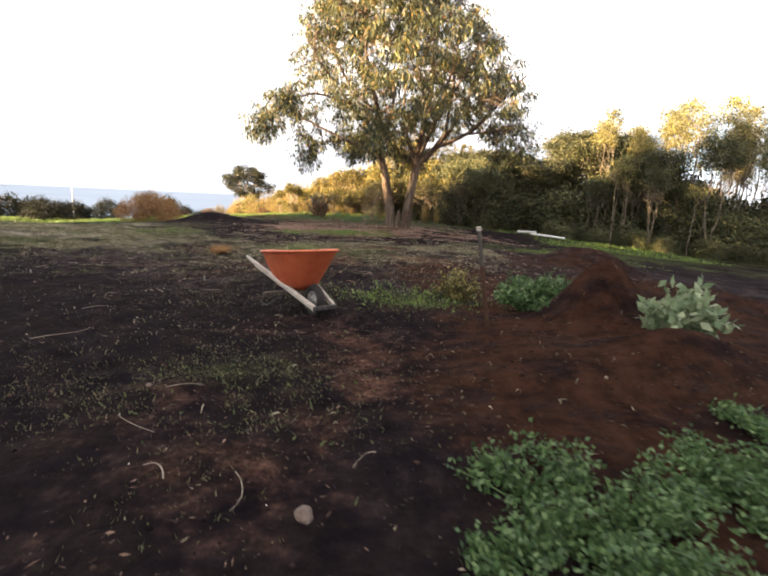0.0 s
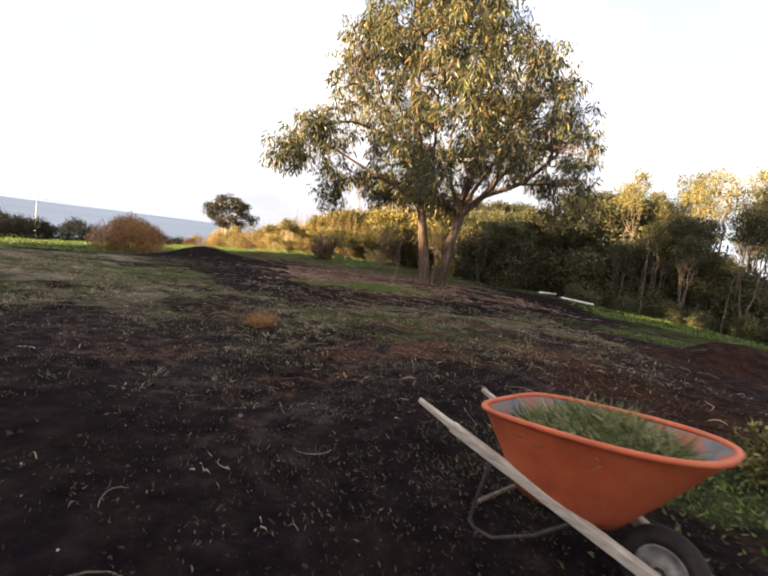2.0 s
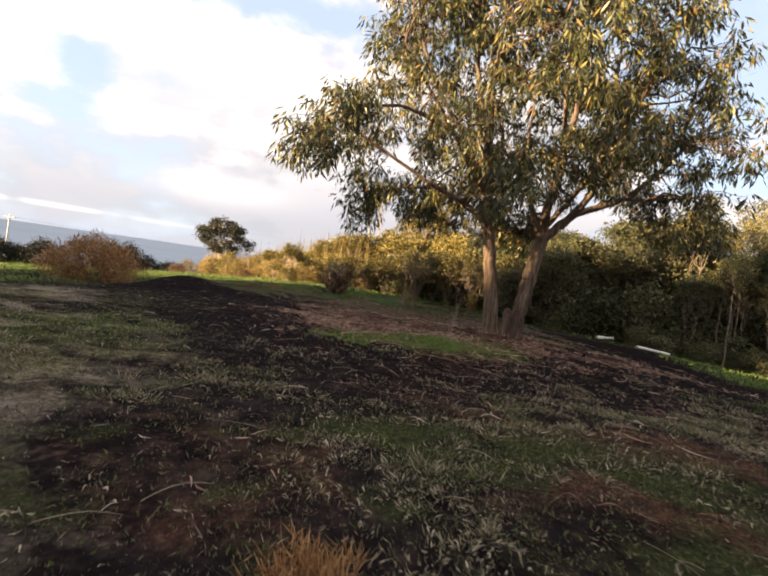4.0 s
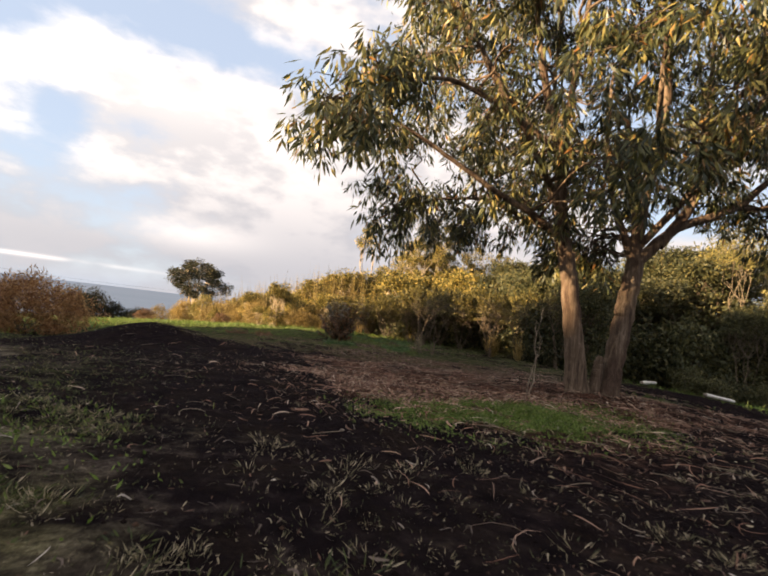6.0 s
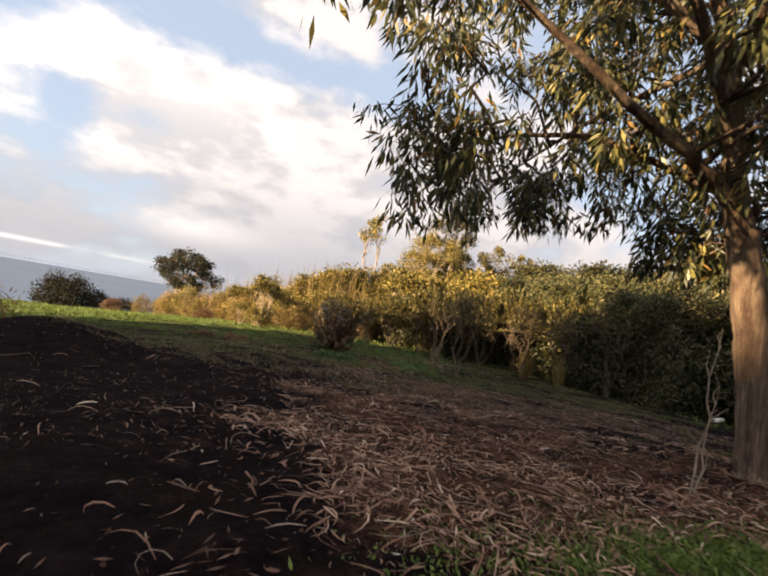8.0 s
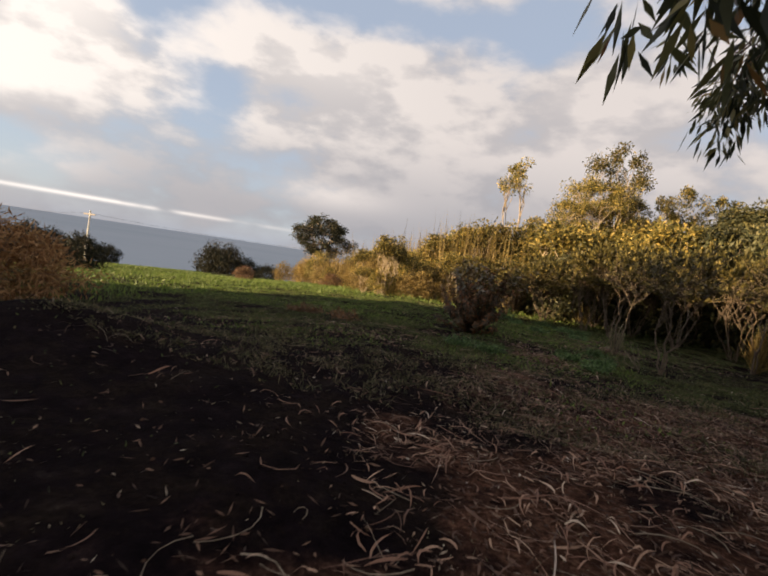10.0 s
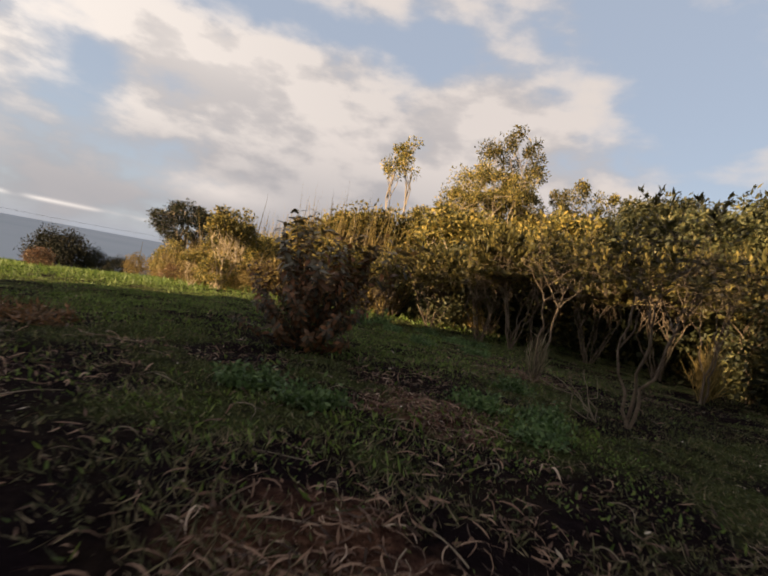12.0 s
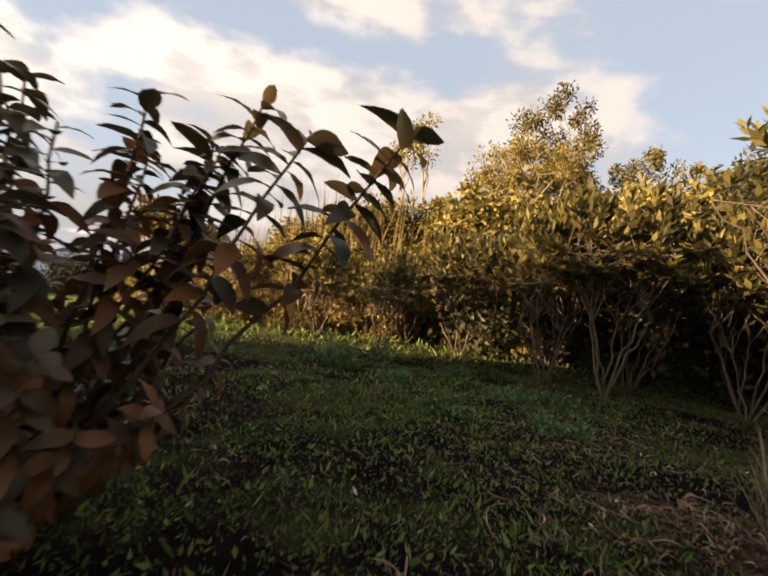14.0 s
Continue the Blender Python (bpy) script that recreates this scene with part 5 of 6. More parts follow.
    # wheel under the nose
    prof = [(-0.02, 0.02), (-0.05, 0.024), (-0.05, 0.03), (-0.022, 0.05), (-0.018, 0.085), (-0.034, 0.102), (-0.036, 0.112), (0.036, 0.112), (0.034, 0.102), (0.018, 0.085), (0.022, 0.05), (0.05, 0.03), (0.05, 0.024), (0.02, 0.02)]
    V, F = lathe(prof, 40)
    wheel = part_mesh("wheel", raw_mesh("wheel", V, F, M_PALERIM, True), wb, "dirty pale metal wheel disc")
    wheel.matrix_basis = pose(0, 0.06, 0.152) @ Matrix.Diagonal((0.82, 0.82, 0.82, 1))
    prof = [(0.048 * math.cos(a), 0.145 + 0.042 * math.sin(a)) for a in np.linspace(0, 2 * math.pi, 17)]
    V, F = lathe(prof, 40)
    part_mesh("tyre", raw_mesh("tyre", V, F, M_RUBBER, True), wheel, "muddy black rubber tyre")
    tube_part("axle", [(-0.12, 0.06, 0.152), (0, 0.06, 0.152), (0.12, 0.06, 0.152)], 0.009, M_RUSTMETAL, wb)
    # front guard: bent plate that joins the handle ends
    bm = bmesh.new()
    box_bm(bm, (-0.115, 0.25, 0.125), (0.115, 0.25, 0.125), 0.03, 0.04)
    part("nose_guard", bm, M_DARKMETAL, wb, "dark metal bar joining the handle ends")
    # heap of clippings in the tray
    rs = np.random.RandomState(5)
    m = pose(wx, wy, ground_z(wx, wy) - 0.01, 0, 0, heading)
    heap = tagged(new("clippings"), "heap of green weeds and grass clippings in the tray", "clippings")
    heap.matrix_basis = m
    gx, gy = np.meshgrid(np.linspace(-1, 1, 25), np.linspace(-1, 1, 33), indexing="ij")
    r = np.sqrt(gx ** 2 + gy ** 2)
    X, Y = gx * 0.22, -0.25 + gy * 0.33
    keep = np.clip(1.05 - r, 0, 1)
    Z = 0.492 + 0.09 * keep + 0.10 * (Y + 0.32) + 0.035 * (fbm(X, Y, 0.1, 3) - 0.5) * 2 - 0.03 * (r > 1.02)
    X, Y = np.where(r > 1, X / r, X), np.where(r > 1, -0.25 + (Y + 0.25) / r, Y)
    V = np.stack([X, Y, Z], -1).reshape(-1, 3)
    i = (np.arange(24)[:, None] * 33 + np.arange(32)[None]).ravel()
    part_mesh("heap", raw_mesh("heap", V, np.stack([i, i + 33, i + 34, i + 1], 1), M_CLIPBASE, True), heap)
    n = 7000
    a, q = rs.uniform(0, 2 * math.pi, n), np.sqrt(rs.rand(n))
    P = np.stack([0.22 * q * np.cos(a), -0.25 + 0.33 * q * np.sin(a), 0.492 + 0.1 * (1 - q) + 0.037 * q * np.sin(a) + 0.02 * rs.rand(n)], 1)
    D = rs.normal(0, 1, (n, 3)) * [1, 1, 0.5] + [0, 0, 0.35]
    V, F = leaves(P, D, rs.normal(0, 1, (n, 3)), rs.uniform(0.025, 0.11, n) * (0.5 + rs.rand(n)), rs.uniform(0.002, 0.009, n))
    tagged(part_mesh("sprig_mass", raw_mesh("sprig_mass", V, F, M_CLIP), heap, "cut sprigs and blades"), kind="stuff")


# ---------- ground cover ----------
def scatter(n, x0, x1, y0, y1, weight, rs):
    """Points in a rectangle, kept with the probability that weight(x, y) gives."""
    x, y = rs.uniform(x0, x1, n), rs.uniform(y0, y1, n)
    k = rs.rand(n) < weight(x, y)
    x, y = x[k], y[k]
    return x, y, height(x, y)


def build_cover():
    rs = np.random.RandomState(33)
    # turf: short blades over the whole field, denser where the cover is grassy
    def turf(name, n, box, weight, lo, hi, wid, mat, label, lean=0.55, cat="grass"):
        x, y, z = scatter(n, *box, weight, rs)
        m = len(x)
        P = np.stack([x, y, z - 0.006], 1)
        D = rs.normal(0, lean, (m, 3))
        D[:, 2] = 1.0
        tall = (0.6 + 0.8 * fbm(x, y, 0.6, 71)) * rs.uniform(0.6, 1.2, m)
        V, F = leaves(P, D, rs.normal(0, 1, (m, 3)), (lo + (hi - lo) * rs.rand(m)) * tall, wid * rs.uniform(0.6, 1.3, m))
        tagged(new(name, raw_mesh(name, V, F, mat)), label, cat, kind="stuff")
    turf("turf", 420000, (-8, 8, -1.6, 28), lambda x, y: cover_grass(x, y) ** 1.2 * np.clip(1.25 - 0.05 * np.abs(x), 0.35, 1), 0.018, 0.055, 0.011, M_GRASS, "short rough turf with dry blades", 1.1)
    # lush blade colour brightens this far strip so that it looks sunlit
    turf("far_turf", 120000, (-26, 14, 14, 48), lambda x, y: cover_grass(x, y) * (sstep(np.abs(x), 6.5, 8.5) + sstep(y, 26, 28) > 0.5) * (1 - bump(x, y, 9.2, 20.0, 1.8, 3.2)), 0.06, 0.18, 0.02, M_LUSH, "longer grass towards the field edge, coloured bright as if sunlit")
    # the last term puts the same bright blades on the sunlit left strip
    lush = lambda x, y: np.clip(1.6 * bump(x, y, 0.5, 12.5, 1.05, 0.55, 14) + 1.5 * bump(x, y, 2.2, 3.4, 0.75, 0.5) + 1.0 * bump(x, y, 6.6, 9.9, 1.7, 0.6, -20) + 1.0 * bump(x, y, 0.4, 20.1, 0.5, 0.7) + 0.8 * bump(x, y, -1.2, 19.7, 0.7, 0.6) + 0.9 * bump(x, y, 0.2, 24.5, 2.0, 1.9) + 0.7 * bump(x, y, -0.4, 22.4, 0.9, 0.8) + 1.1 * bump(x, y, -3.6, 10.3, 0.75, 0.85) + 0.6 * bump(x, y, -3.2, 19.3, 1.2, 0.6) + 0.6 * bump(x, y, 3.9, 15.6, 1.0, 0.5) + 0.6 * bump(x, y, -0.2, 17.7, 0.6, 0.4) + 0.9 * sstep(y + 0.3 * x, 20.0, 21.5) * sstep(-x, 1.5, 3.5), 0, 1) * sstep(fbm(x, y, 0.5, 81), 0.3, 0.5)
    turf("end_turf", 360000, (-5, 5, 18.4, 27.5), lambda x, y: cover_grass(x, y) * (0.25 + 0.75 * sstep(y, 19.5, 22)), 0.014, 0.042, 0.008, M_GRASS, "dense low turf and clover", 1.0)
    turf("end_clover", 130000, (-5, 5, 18.4, 27.5), lush, 0.014, 0.045, 0.011, M_LUSH, "low clover among the turf", 1.0)
    turf("tree_foot_grass", 150000, (-1.4, 2.6, 11.2, 14.2), lush, 0.022, 0.05, 0.016, M_LUSH, "bright green clover and grass at the foot of the gum tree", 1.1)
    turf("lush_grass", 240000, (-11, 9, 1.5, 31), lush, 0.025, 0.075, 0.015, M_LUSH, "patches of lush bright green grass and clover", 0.9)
    straw = lambda x, y: np.clip(0.9 * cover_dry(x, y) + 0.5 * bump(x, y, 0.4, 6.2, 3.2, 2.4) + 0.35 * bump(x, y, 0.5, 17.5, 3, 3) + 0.7 * bump(x, y, 1.1, 15.2, 1.3, 0.9) + 0.4 * bump(x, y, 1.0, 0.9, 1.0, 1.2), 0, 1) * sstep(0.6 * fbm(x, y, 0.45, 91) + 0.4 * fbm(x, y, 0.16, 93), 0.40, 0.58)
    turf("straw", 340000, (-9, 6, 1, 22), straw, 0.016, 0.045, 0.004, M_STRAW, "thin dry straw-coloured grass", 1.5)
    tuft = lambda x, y: np.clip(0.55 * bump(x, y, 1.0, 0.6, 1.0, 0.9) + 0.45 * bump(x, y, 0.2, 6.3, 3.2, 2.2) + 0.3 * bump(x, y, 0.8, 3.6, 1.6, 1.0) + 0.5 * cover_dry(x, y), 0, 1) * sstep(0.45 * fbm(x, y, 0.5, 131) + 0.55 * fbm(x, y, 0.13, 133), 0.43, 0.58)
    turf("dull_tufts", 520000, (-4, 4.5, -1.2, 10), tuft, 0.014, 0.038, 0.0045, M_TUFT, "dull olive and brown tufts of dying grass", 0.9)
    # knotty clumps of dry and green grass over the worn field
    def clumps(name, n, box, weight, blades, rad, lo, hi, wid, mat, label):
        x, y, z = scatter(n, *box, weight, rs)
        m = len(x)
        big = rs.uniform(0.5, 1.5, m)
        a, r = rs.uniform(0, 2 * math.pi, (m, blades)), np.sqrt(rs.rand(m, blades)) * rad * big[:, None]
        X, Y = x[:, None] + r * np.cos(a), y[:, None] + r * np.sin(a)
        P = np.stack([X, Y, height(X, Y) - 0.004], -1).reshape(-1, 3)
        D = np.stack([np.cos(a) * 0.9, np.sin(a) * 0.9, np.full_like(a, 0.55)], -1).reshape(-1, 3) + rs.normal(0, 0.35, (m * blades, 3))
        D[:, 2] = np.abs(D[:, 2]) + 0.1
        V, F = leaves(P, D, rs.normal(0, 1, (m * blades, 3)), rs.uniform(lo, hi, m * blades) * np.repeat(big, blades), wid * rs.uniform(0.6, 1.3, m * blades))
        tagged(new(name, raw_mesh(name, V, F, mat)), label, "grass", kind="stuff")
    field = lambda x, y: (0.08 + 0.92 * sstep(y - 0.3 * x, 5.6, 8.0)) * sstep(y - 0.35 * x, 3.6, 6.0) * sstep(-y, -12.5, -9.5) * sstep(0.6 * fbm(x, y, 1.1, 221) + 0.4 * fbm(0.5 * x, y, 0.4, 223), 0.455, 0.545) * (1 - 0.9 * bump(x, y, -1.9, 5.0, 0.9, 1.8, 15)) * (1 - 0.8 * sstep(y - 0.2 * x, 8.5, 10.0) * sstep(x, -2.6, -1.6))
    clumps("dry_grass_clumps", 17000, (-9, 4.5, 2.2, 13), field, 26, 0.07, 0.02, 0.06, 0.006, M_STRAW, "clumps of dry straw-coloured grass on black soil")
    clumps("green_grass_clumps", 9000, (-8, 4.5, 2.2, 13), lambda x, y: field(x, y) * sstep(fbm(x, y, 1.4, 231), 0.45, 0.6), 26, 0.075, 0.02, 0.06, 0.008, M_GRASS, "clumps of dull green grass on black soil")
    # leaf litter: flat curled leaves and bark strips
    def litter(name, n, box, weight, lo, hi, wid, mat, label, flat=0.22):
        x, y, z = scatter(n, *box, weight, rs)
        m = len(x)
        a = rs.uniform(0, 2 * math.pi, m)
        D = np.stack([np.cos(a), np.sin(a), rs.normal(0.05, flat, m)], 1)
        S = np.stack([-np.sin(a), np.cos(a), rs.normal(0, 0.5, m)], 1)
        L = rs.uniform(lo, hi, m) * (0.5 + 0.5 * sstep(y, 8, 12))
        P = np.stack([x, y, z + 0.004 + 0.012 * rs.rand(m)], 1)
        V, F = leaves(P, D, S, L, wid * rs.uniform(0.5, 1.4, m) * (0.65 + 0.35 * sstep(y, 8, 12)), 0.3)
        tagged(new(name, raw_mesh(name, V, F, mat)), label, "litter", kind="stuff")
    lw = lambda x, y: np.clip(cover_litter(x, y) * (1 - 0.8 * cover_grass(x, y)) + 0.03, 0, 1)
    # curled bark strips and long leaves
    def strips(name, n, box, weight, lo, hi, wid, mat, label):
        x, y, z = scatter(n, *box, weight, rs)
        m = len(x)
        a, c, L = rs.uniform(0, 2 * math.pi, m), rs.normal(0, 1.3, m), rs.uniform(lo, hi, m)
        t = np.linspace(0, 1, 5)
        ang = a[:, None] + c[:, None] * t
        X = x[:, None] + np.cumsum(np.cos(ang), 1) * L[:, None] / 5
        Y = y[:, None] + np.cumsum(np.sin(ang), 1) * L[:, None] / 5
        Z = height(X, Y) + 0.006 + rs.uniform(0, 0.012, m)[:, None] + (rs.rand(m) ** 2 * 0.035)[:, None] * np.sin(math.pi * t + rs.uniform(-1, 1, m)[:, None])
        w = wid * rs.uniform(0.4, 1.3, m)[:, None] * np.array([0.4, 0.9, 1.0, 0.8, 0.15])
        tip = rs.normal(0, 0.5, m)[:, None] * w
        lft = np.stack([X - np.sin(ang) * w, Y + np.cos(ang) * w, Z + tip], -1)
        rgt = np.stack([X + np.sin(ang) * w, Y - np.cos(ang) * w, Z - tip], -1)
        V = np.stack([lft, rgt], 2).reshape(-1, 3)
        q = np.array([(2 * i, 2 * i + 1, 2 * i + 3, 2 * i + 2) for i in range(4)])
        F = (np.arange(m)[:, None, None] * 10 + q[None]).reshape(-1, 4)
        tagged(new(name, raw_mesh(name, V, F, mat)), label, "litter", kind="stuff")
    strips("bark_litter", 150000, (-6, 6.5, 4, 16.6), lambda x, y: np.clip(lw(x, y) * 0.9 + 0.012, 0, 1) * (0.05 + 0.95 * sstep(y, 10.6, 12.6)) * (1 - 0.45 * sstep(y, 14.2, 15.4)) * (0.2 + 0.8 * sstep(x + 0.1 * (y - 12), -2.6, -1.4)) * (0.07 + 0.93 * sstep(0.5 * fbm(x, y, 0.9, 171) + 0.5 * fbm(x, y, 0.3, 173), 0.43, 0.60)), 0.035, 0.24, 0.0046, M_LITTER, "curled bark strips and long dry leaves on the soil")
    strips("long_bark_strands", 2400, (-3.2, 4.5, 8.2, 18), lambda x, y: np.clip(0.12 + lw(x, y), 0, 1) * (0.1 + 0.9 * sstep(x + 0.1 * (y - 12), -2.0, -1.0)), 0.14, 0.5, 0.003, M_REDBARK, "long thin reddish bark strands shed on the soil")
    strips("brown_litter", 110000, (-5.5, 5.5, 16.0, 26), lambda x, y: np.clip(lw(x, y) + 0.45 * sstep(-y, -19.6, -17.0), 0, 1) * sstep(y, 16.0, 17.2) * (0.1 + 0.9 * np.maximum(sstep(x, -1.9, -1.0), sstep(y, 18.6, 19.6))) * (0.25 + 0.75 * sstep(0.5 * fbm(x, y, 0.9, 171) + 0.5 * fbm(x, y, 0.3, 173), 0.40, 0.58)), 0.035, 0.16, 0.0034, M_BROWNLITTER, "dull brown bark strips and leaves among low growth")
    turf("brown_stalks", 150000, (-5, 5, 16.8, 24), lambda x, y: np.clip(0.9 * sstep(-y, -20.6, -18.2) + 0.2 * sstep(fbm(x, y, 0.7, 241), 0.5, 0.6), 0, 1) * sstep(fbm(x, y, 0.3, 243), 0.42, 0.58), 0.03, 0.09, 0.006, M_TUFT, "withered olive and brown stalks", 1.3)
    litter("leaf_litter", 150000, (-6, 6.5, -1.6, 26), lambda x, y: lw(x, y) ** 1.3 * (0.3 + 0.7 * sstep(y, 7, 10)), 0.03, 0.09, 0.011, M_DULLLITTER, "brown fallen leaves and bark strips on the soil")
    strips("curled_leaves", 1300, (-4, 5, 3.5, 13), lambda x, y: 0.35 + 0.65 * sstep(y, 7, 9) * sstep(-y, -13, -10), 0.03, 0.15, 0.0042, M_CURLED, "large curled dry leaves scattered on dark soil")
    broken = lambda x, y: sstep(0.55 * fbm(x, y, 0.8, 211) + 0.45 * fbm(x, y, 0.25, 213), 0.46, 0.60) * (0.2 + 0.8 * sstep(x, -1.8, -0.4)) * (1 - 0.6 * sstep(y, 10, 11.5)) * (0.05 + 0.95 * sstep(y, 4.8, 7.0)) * (1 - 0.75 * sstep(y, 8.2, 9.6))
    strips("dry_debris", 50000, (-3.5, 4.5, 0.2, 12), broken, 0.018, 0.065, 0.0034, M_STRAW, "patches of dry stalks and leaf scraps on dark soil")
    litter("soil_chips", 60000, (-5, 6, -1.6, 11), lambda x, y: (0.15 + 0.85 * sstep(fbm(x, y, 0.5, 121), 0.42, 0.6)) * (1 - 0.7 * cover_grass(x, y)) * (0.12 + 0.88 * sstep(x - 0.25 * np.clip(2.5 - y, 0, 5), -1.2, 0.6)), 0.015, 0.05, 0.008, M_CHIP, "small brown chips and leaf fragments on the soil", 0.4)
    litter("pale_litter", 9000, (-6, 6, -1.6, 26), lambda x, y: np.clip(0.10 + 0.6 * cover_litter(x, y) + 0.8 * bump(x, y, 1.1, 15.2, 1.2, 0.8) + 1.0 * bump(x, y, 2.2, 13.8, 0.8, 0.35), 0, 1) * (0.1 + 0.9 * sstep(y, 7, 11)), 0.02, 0.06, 0.010, M_PALELITTER, "scattered bleached leaves and chips", 0.3)
    # clods of soil
    x, y, z = scatter(40000, -6, 7, -1.6, 20, lambda x, y: np.clip(1 - 1.2 * cover_grass(x, y), 0, 1) * (0.3 + 0.7 * sstep(fbm(x, y, 0.9, 95), 0.4, 0.6)) * (1 - 0.85 * cover_dry(x, y)), rs)
    m = len(x)
    r = 0.004 + 0.014 * rs.rand(m) ** 3
    base = np.array([(1, 0, 0), (-1, 0, 0), (0, 1, 0), (0, -1, 0), (0, 0, 0.8), (0, 0, -0.8)], float)
    V = (base[None] * (0.7 + 0.6 * rs.rand(m, 6, 1))) * r[:, None, None] + np.stack([x, y, z], 1)[:, None]
    tri = np.array([(0, 2, 4), (2, 1, 4), (1, 3, 4), (3, 0, 4), (2, 0, 5), (1, 2, 5), (3, 1, 5), (0, 3, 5)])
    F = (np.arange(m)[:, None, None] * 6 + tri[None]).reshape(-1, 3)
    me = raw_mesh("soil_clods", V.reshape(-1, 3), F, M_CLOD)
    tagged(new("soil_clods", me), "loose clods and crumbs of dark soil", "soil", kind="stuff")
    # curved bark strips and twigs lying about
    paths = []
    x, y, z = scatter(3600, -5, 5.5, -1.2, 25, lambda x, y: np.clip(0.08 + 0.8 * cover_litter(x, y), 0, 1) * (0.25 + 0.75 * sstep(y, 8, 12)), rs)
    for px, py, pz in zip(x, y, z):
        L, a, c = rs.uniform(0.08, 0.42) * (1.6 if rs.rand() < 0.06 else 1), rs.uniform(0, 6.28), rs.normal(0, 1.6)
        t = np.linspace(0, 1, 6)
        ang = a + c * t
        dx, dy = np.cumsum(np.cos(ang)) * L / 6, np.cumsum(np.sin(ang)) * L / 6
        X, Y = px + dx, py + dy
        Z = height(X, Y) + 0.008 + 0.03 * rs.rand() * np.sin(math.pi * t)
        paths.append((np.stack([X, Y, Z], 1), np.linspace(1, 0.5, 6) * rs.uniform(0.0014, 0.0036)))
    V, F = tubes(paths, 4)
    tagged(new("fallen_twigs", raw_mesh("fallen_twigs", V, F, M_STICK)), "pale dry twigs and curled bark strips on the ground", "twigs", kind="stuff")


# ---------- small plants and odds and ends ----------
def weed(name, label, x, y, r, h, n, leaf, wid, mat, seed, up=0.6, stalks=14):
    rs = np.random.RandomState(seed)
    ob = thing(name, (x, y, ground_z(x, y)), label, "weed")
    paths, P, D = [], [], []
    for k in range(stalks):
        a, q = rs.uniform(0, 6.28), math.sqrt(rs.rand())
        e = np.array([r * q * math.cos(a), r * q * math.sin(a), h * (1 - 0.55 * q * q) * rs.uniform(0.7, 1.05)])
        b = bend((e[0] * 0.3, e[1] * 0.3, -0.02), e, rs, 7, 0.05)
        paths.append((b, np.linspace(0.006, 0.002, 7)))
        m = n // stalks
        f = rs.rand(m) ** 0.7
        P.append(np.stack([np.interp(f * 6, np.arange(7), b[:, c]) for c in range(3)], 1) + rs.normal(0, 0.03, (m, 3)))
        D.append(rs.normal(0, 1, (m, 3)) + [0, 0, up])
    V, F = tubes(paths, 5)
    tagged(part_mesh("stalk_mass", raw_mesh("stalk_mass", V, F, mat, True), ob), kind="stuff")
    P, D = np.concatenate(P), np.concatenate(D)
    P[:, 2] = np.maximum(P[:, 2], 0.02)
    V, F = leaves(P, D, rs.normal(0, 1, D.shape), leaf * rs.uniform(0.6, 1.2, len(P)), wid * rs.uniform(0.7, 1.2, len(P)), 0.15)
    part_mesh("foliage", raw_mesh("foliage", V, F, mat), ob)
    return ob


